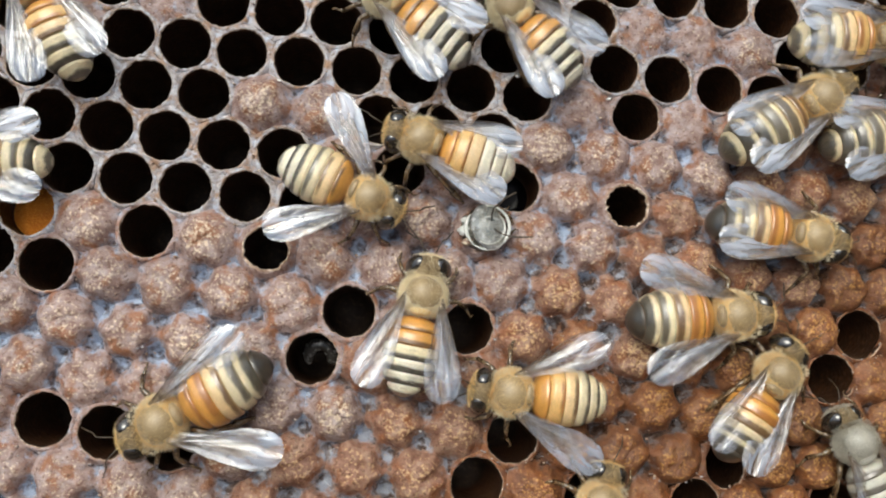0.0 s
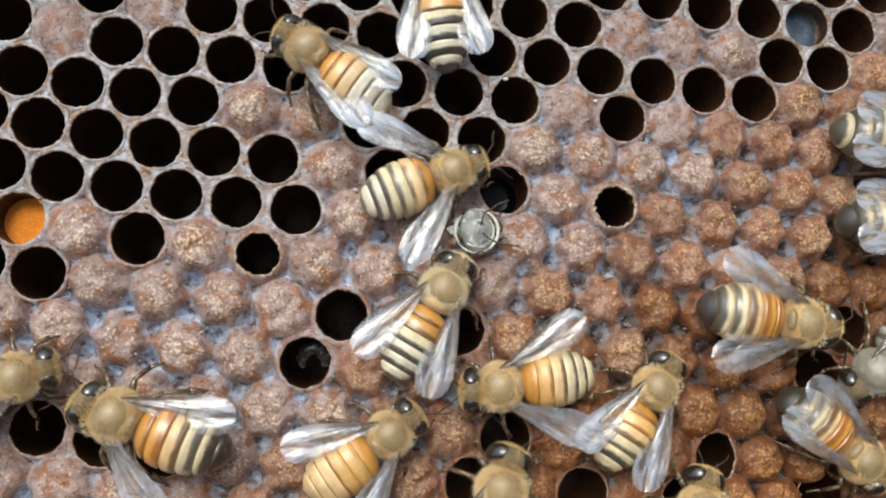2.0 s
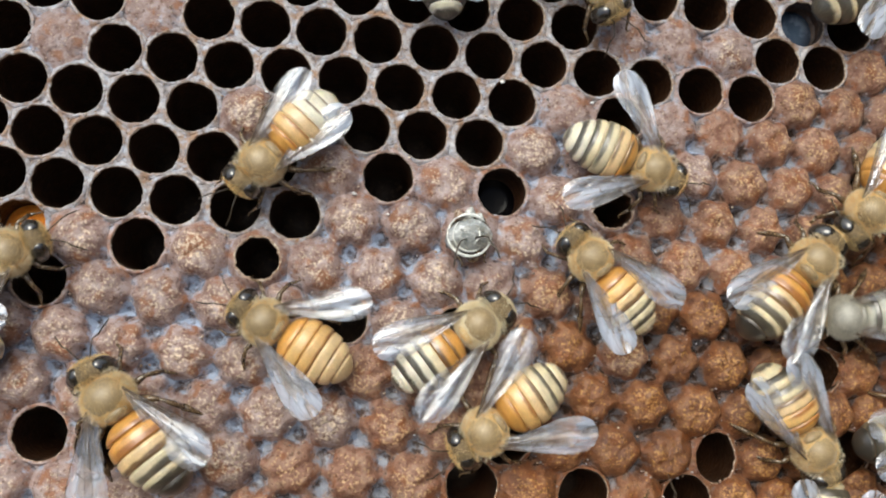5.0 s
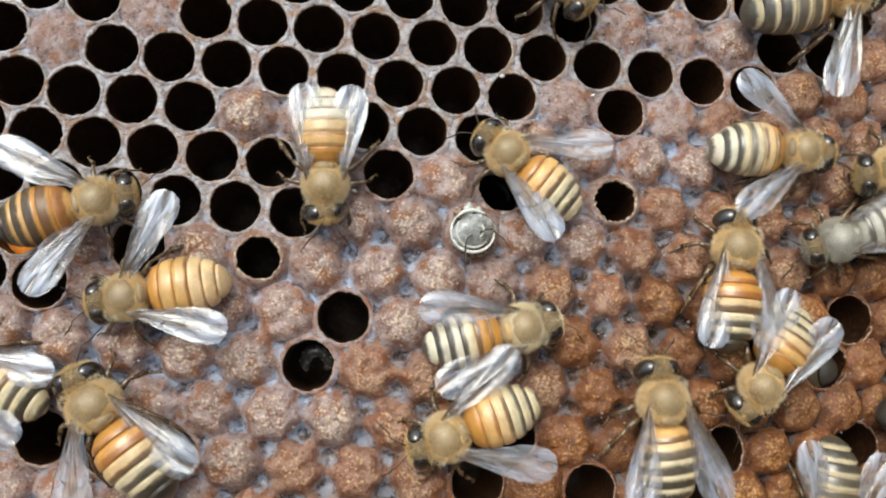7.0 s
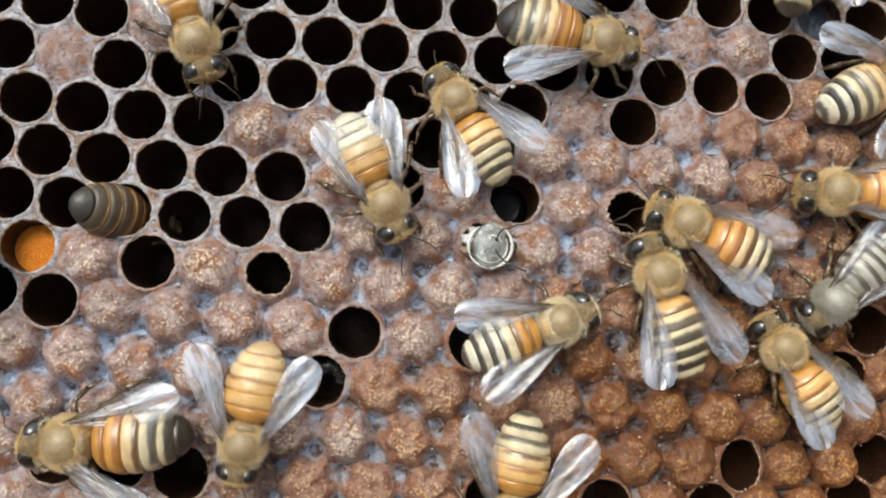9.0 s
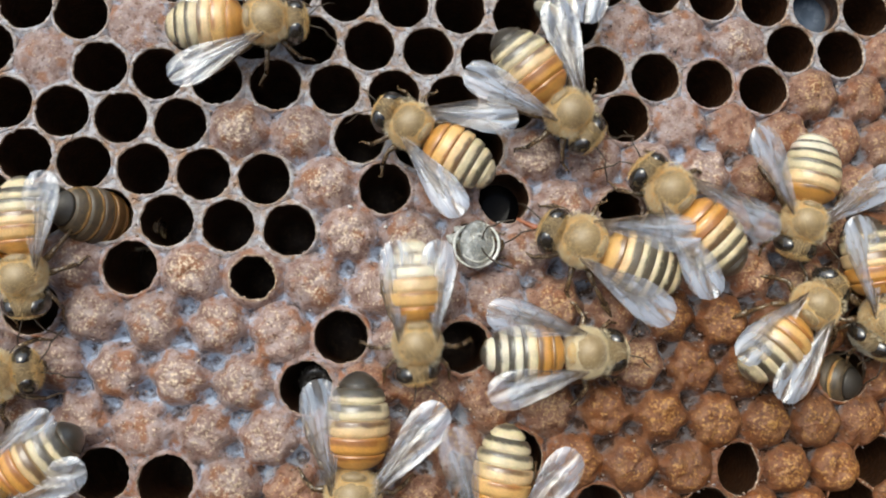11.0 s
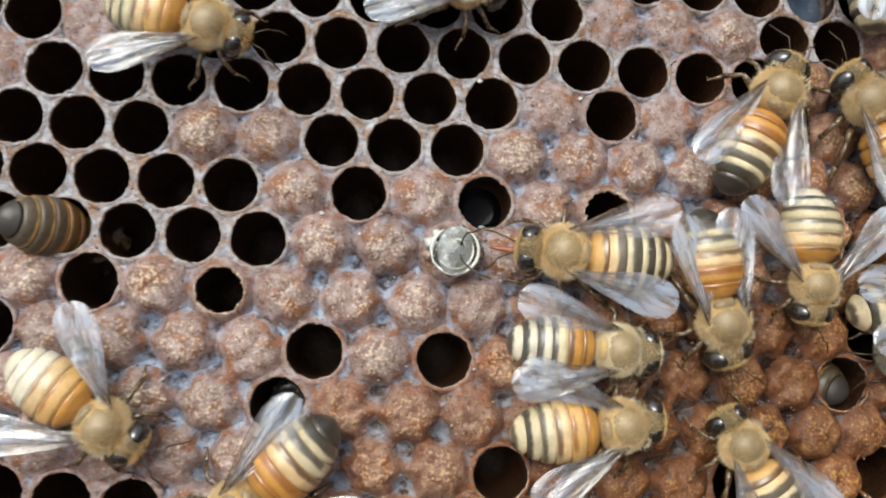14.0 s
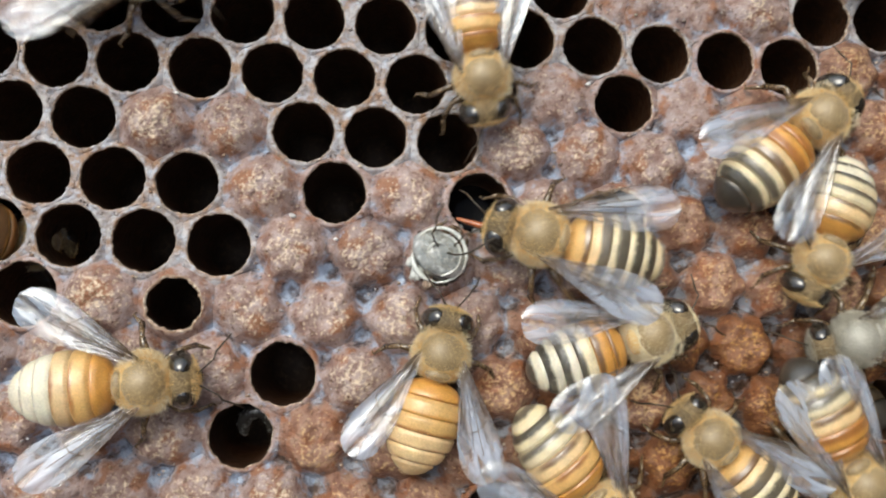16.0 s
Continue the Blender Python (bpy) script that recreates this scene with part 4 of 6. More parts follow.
# the young bee that looks out of its cell
def emerging_bee():
    root = new("emerging_bee")
    rng = random.Random(3)
    b = Build()
    b.ball((0, 0, 0), (1.7, 1.75, 1.6), 20, 10, 0, 0.05, 5)
    b.fur((0, 0, 0), (1.65, 1.7, 1.55), 500, 0.6, 0.04, rng, zmin=-0.9)
    b.make("thorax", [M_ASHFUR], root, "", pose(-0.3 * MM, 0, -2.2 * MM))
    head = head_parts(root, pose(0.15 * MM, 0, 0.3 * MM, 0, -62, 0), M_ASHFUR, rng, M_WETFACE, 0.5)
    head.scale = (1.22,) * 3
    # moist folds of the pupal skin round the face
    for rad, tilt, start, end, z, thick in ((2.0, 0.25, -2.9, 1.7, 0.75, 0.12), (1.55, -0.2, -2.5, 0.5, 1.2, 0.09), (0.85, 0.3, 0.2, 3.3, 1.6, 0.08), (1.95, 0.1, 2.1, 3.6, 0.7, 0.16)):
        b = Build()
        arc = [start + (end - start) * k / 15 for k in range(16)]
        b.tube([(rad * math.cos(a), rad * math.sin(a), z + tilt * math.cos(a)) for a in arc], [0.05 + thick * math.sin(math.pi * k / 15) for k in range(16)], 7)
        b.make("skin_fold", [M_SKIN], root)
    # the crumpled cocoon beside the head
    for x, y, r, seed in ((-2.0, 0.5, 0.62, 4), (-2.1, -0.55, 0.5, 9), (-1.5, 1.35, 0.45, 2)):
        b = Build()
        b.ball((x, y, 0.15), (r, r * 0.8, r * 0.7), 14, 9, 0, 0.5, seed)
        b.make("cocoon_shred", [M_SKIN if seed != 9 else M_EDGE], root)
    for s in (1, -1):
        leg_part(root, s, (0.3, 0.9, -1.4), (1.2, 1.4, -0.6), (1.9, 1.2, 0.0), (2.5, 1.0, 0.2), 0.8)
    return tagged(root, "young ash grey bee looking out of its torn cell", "bee")


EMERGING = emerging_bee()


def crawl(thing, rows, tuck=99.0):
    """Keys a bee's way, and with it the swing of its legs and feelers: three legs step while three stand; from tuck on they lie under the belly."""
    walk(thing, rows)
    legs = [ob for ob in thing.children if ob.name.startswith("leg")]
    feelers = [ob for part in thing.children if part.name.startswith("head") for ob in part.children if ob.name.startswith("antenna")]
    steps = [k * 0.16 for k in range(101)]
    pace, stride = [], 0.0
    for t in steps:
        speed = 0.0
        for (ta, a), (tb, c) in zip(rows, rows[1:]):
            if ta <= t <= tb:
                speed = ((a.translation - c.translation).length / MM + 0.06 * math.degrees(a.to_quaternion().rotation_difference(c.to_quaternion()).angle)) / (tb - ta)
                break
        stride += 0.5 + min(speed, 14) * 0.12
        pace.append((stride, min(17, 2 + speed * 1.6)))
    for k, leg in enumerate(legs):
        place = leg.location.copy()
        side = 1 if place.y > 0 else -1
        lead = math.pi * ((k // 3 + k) % 2)
        walk(leg, [(t, pose(*place, side * (0.35 * swing * max(0.0, math.cos(u + lead)) - 75 * min(1.0, max(0.0, t - tuck))), 0, side * swing * math.sin(u + lead))) for t, (u, swing) in zip(steps, pace)])
    for k, ob in enumerate(feelers):
        place = ob.location.copy()
        walk(ob, [(t, pose(*place, 0, 6 * math.sin(t * 3.1 + k), 13 * math.sin(t * (2.3 + 0.4 * k) + k * 2 + place.x * 900))) for t in steps[::3] + [16.0]])


def flap(thing, side, rows):
    """Keys how far both wings of one side stand off the body, in degrees."""
    for ob in thing.children:
        if "wing" in ob.name and (ob.location.y > 0) == (side > 0):
            x, y, z = ob.location
            more = 0 if ob.name.startswith("forewing") else 9
            walk(ob, [(t, pose(x, y, z, 0, 3, -side * (a + more))) for t, a in rows])


def motions():
    crawl(bee_a, [
        (0.00, pose(-0.00489, -0.00277, 0.00045, 0, 0, -17.0)),
        (0.50, pose(-0.00493, -0.00204, 0.00045, 0, 0, -6.8)),
        (1.00, pose(-0.00017, -0.00313, 0.00045, 0, 0, -1.5)),
        (1.50, pose(-0.00023, -0.00323, 0.00045, 0, 0, -4.9)),
        (2.00, pose(0.00304, -0.00059, 0.00045, 0, 0, 27.1)),
        (2.50, pose(0.00640, 0.00047, 0.00045, 0, 0, 22.5)),
        (3.00, pose(0.01080, 0.00503, 0.00045, 0, 0, 48.6)),
        (3.50, pose(0.01582, 0.00589, 0.00045, 0, 0, -0.2)),
        (4.00, pose(0.01842, 0.00457, 0.00045, 0, 0, -18.9)),
        (6.50, pose(0.03064, 0.00576, 0.00045, 0, 0, -10.7)),
        (7.00, pose(0.03556, 0.00682, 0.00045, 0, 0, 3.7)),
        (7.50, pose(0.03775, 0.00984, 0.00045, 0, 0, 39.7)),
        (8.00, pose(0.03992, 0.01319, 0.00045, 0, 0, 41.5)),
        (8.50, pose(0.04455, 0.01664, 0.00045, 0, 0, 48.1)),
        (9.75, pose(0.04122, 0.00992, 0.00045, 0, 0, -26.4)),
        (11.00, pose(0.03788, 0.00320, 0.00045, 0, 0, -101.0)),
        (11.50, pose(0.03742, 0.00284, 0.00045, 0, 0, -115.6)),
        (12.00, pose(0.03678, 0.00170, 0.00045, 0, 0, -108.5)),
        (12.50, pose(0.03655, -0.00015, 0.00045, 0, 0, -112.0)),
        (13.00, pose(0.03723, 0.00116, 0.00045, 0, 0, -101.4)),
        (13.50, pose(0.03823, -0.00117, 0.00045, 0, 0, -94.2)),
        (14.00, pose(0.03873, -0.00187, 0.00045, 0, 0, -89.1)),
        (14.50, pose(0.03875, -0.00206, 0.00045, 0, 0, -89.5)),
        (15.00, pose(0.03727, -0.00119, 0.00045, 0, 0, -75.4)),
        (15.50, pose(0.03700, -0.00018, 0.00045, 0, 0, -76.1)),
        (16.00, pose(0.03686, 0.00051, 0.00045, 0, 0, -110.1)),
    ])
    crawl(bee_b, [
        (0.00, pose(0.00387, 0.00193, 0.00045, 0, 0, 169.3)),
        (0.50, pose(0.00229, 0.00277, 0.00045, 0, 0, 168.0)),
        (1.00, pose(-0.00101, 0.00406, 0.00045, 0, 0, 166.4)),
        (1.50, pose(-0.00466, 0.00745, 0.00045, 0, 0, 150.1)),
        (2.00, pose(-0.00679, 0.00809, 0.00045, 0, 0, 150.5)),
        (2.50, pose(-0.00995, 0.00916, 0.00045, 0, 0, 155.5)),
        (3.00, pose(-0.01102, 0.00903, 0.00045, 0, 0, 161.1)),
        (3.50, pose(-0.00996, 0.00854, 0.00045, 0, 0, 181.7)),
        (4.00, pose(-0.01014, 0.00560, 0.00045, 0, 0, 202.2)),
        (6.50, pose(-0.00707, -0.00038, 0.00045, 0, 0, 264.2)),
        (7.00, pose(-0.00574, 0.00035, 0.00045, 0, 0, 276.4)),
        (7.50, pose(-0.00428, 0.00196, 0.00045, 0, 0, 291.3)),
        (8.00, pose(-0.00305, 0.00093, 0.00045, 0, 0, 296.8)),
        (8.50, pose(-0.00265, 0.00044, 0.00045, 0, 0, 302.1)),
        (11.00, pose(0.00384, -0.01084, 0.00045, 0, 0, 277.0)),
        (11.50, pose(0.00629, -0.01812, 0.00045, 0, 0, 272.5)),
        (12.00, pose(0.00579, -0.02462, 0.00045, 0, 0, 270.1)),
        (12.50, pose(0.00597, -0.02940, 0.00045, 0, 0, 269.6)),
        (13.00, pose(0.00600, -0.03263, 0.00045, 0, 0, 269.7)),
        (16.00, pose(0.00926, -0.03008, 0.00045, 0, 0, 269.1)),
    ])
    crawl(bee_c, [
        (0.00, pose(0.00358, -0.01388, 0.00045, 0, 0, 87.2)),
        (0.50, pose(0.00373, -0.01338, 0.00045, 0, 0, 85.3)),
        (1.00, pose(0.00330, -0.01341, 0.00045, 0, 0, 86.8)),
        (1.50, pose(0.00472, -0.01348, 0.00045, 0, 0, 67.8)),
        (2.00, pose(0.00501, -0.01264, 0.00045, 0, 0, 67.1)),
        (2.50, pose(0.00502, -0.01278, 0.00045, 0, 0, 66.3)),
        (3.00, pose(0.00488, -0.01378, 0.00045, 0, 0, 65.9)),
        (3.50, pose(0.00658, -0.01378, 0.00045, 0, 0, 49.0)),
        (4.00, pose(0.00696, -0.01449, 0.00045, 0, 0, 54.3)),
        (6.50, pose(0.00982, -0.01417, 0.00045, 0, 0, 20.2)),
        (7.00, pose(0.01080, -0.01356, 0.00045, 0, 0, 19.4)),
        (7.50, pose(0.01203, -0.01271, 0.00045, 0, 0, 23.1)),
        (8.00, pose(0.01275, -0.01183, 0.00045, 0, 0, 29.8)),
        (8.50, pose(0.01273, -0.01182, 0.00045, 0, 0, 29.9)),
        (11.00, pose(0.01598, -0.01308, 0.00045, 0, 0, 6.9)),
        (11.50, pose(0.01686, -0.01283, 0.00045, 0, 0, 15.6)),
        (12.00, pose(0.01688, -0.01221, 0.00045, 0, 0, 24.9)),
        (12.50, pose(0.01764, -0.01218, 0.00045, 0, 0, 15.7)),
        (13.00, pose(0.01790, -0.01181, 0.00045, 0, 0, 9.9)),
        (13.50, pose(0.01810, -0.01215, 0.00045, 0, 0, -0.3)),
        (14.00, pose(0.01958, -0.01131, 0.00045, 0, 0, 0.6)),
        (14.50, pose(0.02017, -0.01085, 0.00045, 0, 0, -1.6)),
        (15.00, pose(0.01991, -0.01062, 0.00045, 0, 0, 6.4)),
        (15.50, pose(0.01984, -0.01021, 0.00045, 0, 0, 16.9)),
        (16.00, pose(0.02084, -0.00954, 0.00045, 0, 0, 23.2)),
    ])
    crawl(bee_d, [
        (0.00, pose(0.01523, -0.01808, 0.00045, 0, 0, -174.7)),
        (0.50, pose(0.01504, -0.01763, 0.00045, 0, 0, -175.0)),
        (1.00, pose(0.01465, -0.01798, 0.00045, 0, 0, -169.7)),
        (1.50, pose(0.01472, -0.01738, 0.00045, 0, 0, -165.3)),
        (2.00, pose(0.01477, -0.01700, 0.00045, 0, 0, -163.0)),
        (2.50, pose(0.01471, -0.01723, 0.00045, 0, 0, -164.2)),
        (3.00, pose(0.01516, -0.01732, 0.00045, 0, 0, -173.7)),
        (3.50, pose(0.01532, -0.01803, 0.00045, 0, 0, -161.1)),
        (4.00, pose(0.01397, -0.01891, 0.00045, 0, 0, -135.3)),
        (6.50, pose(0.01266, -0.02088, 0.00045, 0, 0, -144.8)),
        (7.00, pose(0.01007, -0.02153, 0.00045, 0, 0, -152.1)),
        (7.50, pose(0.01213, -0.02167, 0.00045, 0, 0, -120.7)),
        (8.00, pose(0.01488, -0.02220, 0.00045, 0, 0, -109.2)),
        (8.50, pose(0.01344, -0.02427, 0.00045, 0, 0, -94.4)),
        (11.00, pose(0.01220, -0.02582, 0.00045, 0, 0, -92.6)),
        (11.50, pose(0.01352, -0.02470, 0.00045, 0, 0, -120.8)),
        (12.00, pose(0.01431, -0.02436, 0.00045, 0, 0, -110.0)),
        (12.50, pose(0.01431, -0.02184, 0.00045, 0, 0, -90.1)),
        (12.75, pose(0.01437, -0.02046, 0.00045, 0, 0, -49.8)),
        (13.00, pose(0.01443, -0.01908, 0.00045, 0, 0, -9.6)),
        (13.50, pose(0.01818, -0.01816, 0.00045, 0, 0, 3.9)),
        (14.00, pose(0.02039, -0.01786, 0.00045, 0, 0, 12.2)),
        (14.50, pose(0.01996, -0.01768, 0.00045, 0, 0, 15.3)),
        (15.00, pose(0.01997, -0.01869, 0.00045, 0, 0, 11.8)),
        (15.50, pose(0.01864, -0.01940, 0.00045, 0, 0, 15.3)),
        (16.00, pose(0.01918, -0.01911, 0.00045, 0, 0, -43.4)),
    ])
    crawl(bee_e, [
        (0.00, pose(0.02137, -0.02894, 0.00045, 0, 0, 80.7)),
        (0.50, pose(0.02198, -0.02613, 0.00045, 0, 0, 84.0)),
        (1.00, pose(0.02241, -0.02393, 0.00045, 0, 0, 68.8)),
        (1.50, pose(0.02430, -0.01966, 0.00045, 0, 0, 61.9)),
        (2.00, pose(0.02517, -0.01833, 0.00045, 0, 0, 63.3)),
        (2.50, pose(0.02742, -0.01548, 0.00045, 0, 0, 58.0)),
        (3.00, pose(0.02768, -0.01386, 0.00045, 0, 0, 88.8)),
        (3.50, pose(0.02538, -0.01020, 0.00045, 0, 0, 118.8)),
        (4.00, pose(0.02373, -0.00820, 0.00045, 0, 0, 131.7)),
        (6.50, pose(0.01546, -0.00163, 0.00045, 0, 0, 140.7)),
        (7.00, pose(0.01249, 0.00142, 0.00045, 0, 0, 147.0)),
        (7.50, pose(0.00864, 0.00155, 0.00045, 0, 0, 160.3)),
        (8.00, pose(0.00822, 0.00295, 0.00045, 0, 0, 148.7)),
        (8.50, pose(0.00654, 0.00611, 0.00045, 0, 0, 123.8)),
        (11.00, pose(0.00392, 0.00411, 0.00045, 0, 0, 153.2)),
        (11.50, pose(-0.00012, 0.00738, 0.00045, 0, 0, 143.4)),
        (12.00, pose(-0.00151, 0.01219, 0.00045, 0, 0, 107.5)),
        (12.50, pose(-0.00117, 0.01688, 0.00045, 0, 0, 102.7)),
        (13.00, pose(0.00044, 0.01967, 0.00045, 0, 0, 100.3)),
        (13.50, pose(0.00080, 0.02035, 0.00045, 0, 0, 96.7)),
        (13.75, pose(0.00278, 0.01927, 0.00045, 0, 0, 49.1)),
        (14.00, pose(0.00476, 0.01819, 0.00045, 0, 0, 1.6)),
        (14.50, pose(0.00976, 0.01386, 0.00045, 0, 0, -13.6)),
        (15.00, pose(0.01179, 0.01397, 0.00045, 0, 0, -65.7)),
        (15.50, pose(0.01140, 0.01417, 0.00045, 0, 0, -62.9)),
        (16.00, pose(0.00941, 0.01156, 0.00045, 0, 0, -78.6)),
    ])
    crawl(bee_f, [
        (0.00, pose(-0.01379, -0.02337, 0.00045, 0, 0, -142.9)),
        (0.50, pose(-0.01556, -0.02420, 0.00045, 0, 0, -159.4)),
        (1.00, pose(-0.01634, -0.02438, 0.00045, 0, 0, -187.2)),
        (1.50, pose(-0.01658, -0.02420, 0.00045, 0, 0, -196.5)),
        (2.00, pose(-0.01671, -0.02518, 0.00045, 0, 0, -194.5)),
        (2.50, pose(-0.01672, -0.02534, 0.00045, 0, 0, -193.3)),
        (3.00, pose(-0.01696, -0.02457, 0.00045, 0, 0, -195.9)),
        (3.50, pose(-0.01819, -0.02364, 0.00045, 0, 0, -209.6)),
        (4.00, pose(-0.01844, -0.02363, 0.00045, 0, 0, -216.3)),
        (6.50, pose(-0.01922, -0.02681, 0.00045, 0, 0, -234.1)),
        (7.00, pose(-0.01974, -0.02529, 0.00045, 0, 0, -226.7)),
        (7.50, pose(-0.01980, -0.02596, 0.00045, 0, 0, -234.4)),
        (8.00, pose(-0.02179, -0.02485, 0.00045, 0, 0, -209.9)),
        (8.50, pose(-0.02224, -0.02504, 0.00045, 0, 0, -197.6)),
        (9.10, pose(-0.02150, -0.02450, 0.00045, 0, 0, -165.0)),
        (9.70, pose(-0.01900, -0.02320, 0.00045, 0, 0, -105.0)),
        (10.30, pose(-0.01050, -0.02230, 0.00045, 0, 0, -72.0)),
        (11.00, pose(0.00005, -0.02338, 0.00045, 0, 0, -88.0)),
        (11.50, pose(-0.00016, -0.02270, 0.00045, 0, 0, -93.7)),
        (12.00, pose(-0.00339, -0.02251, 0.00045, 0, 0, -140.8)),
        (12.50, pose(-0.00502, -0.02376, 0.00045, 0, 0, -142.1)),
        (13.00, pose(-0.00612, -0.02341, 0.00045, 0, 0, -150.6)),
        (13.50, pose(-0.00615, -0.02289, 0.00045, 0, 0, -155.6)),
        (14.00, pose(-0.00488, -0.02398, 0.00045, 0, 0, -135.3)),
        (14.50, pose(-0.00449, -0.02446, 0.00045, 0, 0, -127.4)),
        (15.00, pose(-0.00560, -0.02425, 0.00045, 0, 0, -130.2)),
        (15.50, pose(-0.00775, -0.02861, 0.00045, 0, 0, -128.7)),
        (16.00, pose(-0.00672, -0.03188, 0.00045, 0, 0, -129.1)),
    ])
    crawl(bee_g, [
        (0.00, pose(-0.00059, -0.04261, 0.00045, 0, 0, 95.3)),
        (0.50, pose(-0.00287, -0.03477, 0.00045, 0, 0, 95.1)),
        (1.00, pose(-0.00219, -0.03100, 0.00045, 0, 0, 69.7)),
        (1.50, pose(-0.00121, -0.02772, 0.00045, 0, 0, 45.6)),
        (2.00, pose(0.00140, -0.02495, 0.00045, 0, 0, 45.0)),
        (2.50, pose(0.00096, -0.02575, 0.00045, 0, 0, 88.8)),
        (3.00, pose(-0.00067, -0.02354, 0.00045, 0, 0, 110.3)),
        (3.50, pose(-0.00149, -0.02040, 0.00045, 0, 0, 113.1)),
        (4.00, pose(-0.00264, -0.01859, 0.00045, 0, 0, 126.4)),
        (6.50, pose(-0.01570, -0.01330, 0.00045, 0, 0, 193.4)),
        (7.00, pose(-0.01829, -0.01324, 0.00045, 0, 0, 199.0)),
        (7.50, pose(-0.01573, -0.01399, 0.00045, 0, 0, 205.8)),
        (8.00, pose(-0.01275, -0.01438, 0.00045, 0, 0, 246.2)),
        (8.50, pose(-0.01296, -0.01762, 0.00045, 0, 0, 263.0)),
        (9.10, pose(-0.00960, -0.02250, 0.00045, 0, 0, 268.0)),
        (9.60, pose(-0.00780, -0.03020, 0.00045, 0, 0, 272.5)),
        (11.00, pose(-0.00823, -0.03370, 0.00045, 0, 0, 274.9)),
        (13.00, pose(0.00241, -0.03515, 0.00045, 0, 0, 289.9)),
        (13.50, pose(0.00523, -0.03392, 0.00045, 0, 0, 359.8)),
        (14.00, pose(0.00806, -0.03269, 0.00045, 0, 0, 429.7)),
        (14.50, pose(0.00871, -0.02303, 0.00045, 0, 0, 426.7)),
        (15.00, pose(0.00784, -0.01950, 0.00045, 0, 0, 445.3)),
        (15.50, pose(0.00710, -0.01576, 0.00045, 0, 0, 455.1)),
        (16.00, pose(0.00831, -0.01360, 0.00045, 0, 0, 441.9)),
    ])
    crawl(bee_h, [
        (0.00, pose(0.03537, -0.00002, 0.00045, 0, 0, -2.6)),
        (0.50, pose(0.03978, 0.00033, 0.00045, 0, 0, 12.6)),
        (1.00, pose(0.04447, 0.00235, 0.00045, 0, 0, 28.8)),
        (1.50, pose(0.04751, 0.00361, 0.00045, 0, 0, 13.7)),
        (2.00, pose(0.04946, 0.00327, 0.00045, 0, 0, 7.9)),
        (2.50, pose(0.04784, 0.00402, 0.00045, 0, 0, -3.3)),
        (3.00, pose(0.04888, 0.00472, 0.00045, 0, 0, -2.9)),
        (3.35, pose(0.05170, 0.00494, 0.00045, 0, 0, -80.2)),
        (3.50, pose(0.04804, 0.00305, 0.00045, 0, 0, -124.9)),
        (4.00, pose(0.04664, 0.00264, 0.00045, 0, 0, -94.7)),
        (6.50, pose(0.04870, 0.01084, 0.00045, 0, 0, -165.2)),
        (7.00, pose(0.04979, 0.00732, 0.00045, 0, 0, -160.5)),
        (7.50, pose(0.04867, 0.00557, 0.00045, 0, 0, -168.3)),
        (8.00, pose(0.04166, 0.00357, 0.00045, 0, 0, -157.9)),
        (8.50, pose(0.04028, 0.00443, 0.00045, 0, 0, -179.4)),
        (10.00, pose(0.04924, 0.00330, 0.00045, 0, 0, -133.4)),
        (11.00, pose(0.04468, -0.00444, 0.00045, 0, 0, -79.5)),
        (11.50, pose(0.04550, -0.00404, 0.00045, 0, 0, -79.4)),
        (12.00, pose(0.04934, -0.00603, 0.00045, 0, 0, -82.5)),
        (16.00, pose(0.05573, -0.00641, 0.00045, 0, 0, -83.7)),
    ])
    crawl(bee_i, [
        (0.00, pose(0.03515, 0.01102, 0.00045, 0, 0, 39.6)),
        (0.50, pose(0.03764, 0.01144, 0.00045, 0, 0, 26.4)),
        (1.00, pose(0.03971, 0.01141, 0.00045, 0, 0, -4.9)),
        (1.50, pose(0.04375, 0.01009, 0.00045, 0, 0, -12.4)),
        (2.00, pose(0.04889, 0.01061, 0.00045, 0, 0, -1.9)),
        (2.50, pose(0.04755, 0.01056, 0.00045, 0, 0, -3.3)),
        (3.00, pose(0.05052, 0.01160, 0.00045, 0, 0, 3.8)),
        (4.00, pose(0.05397, 0.02697, 0.00045, 0, 0, -25.6)),
        (5.20, pose(0.04263, 0.02706, 0.00045, 0, 0, 45.3)),
        (6.50, pose(0.03454, 0.02129, 0.00045, 0, 0, 26.0)),
        (7.00, pose(0.03885, 0.02214, 0.00045, 0, 0, 18.9)),
        (7.50, pose(0.03820, 0.02212, 0.00045, 0, 0, 20.0)),
        (8.00, pose(0.03806, 0.02272, 0.00045, 0, 0, 21.3)),
        (8.50, pose(0.03565, 0.02499, 0.00045, 0, 0, 77.6)),
        (10.50, pose(0.03814, 0.03534, 0.00045, 0, 0, 85.6)),
        (16.00, pose(0.03523, 0.03343, 0.00045, 0, 0, 85.2)),
    ])
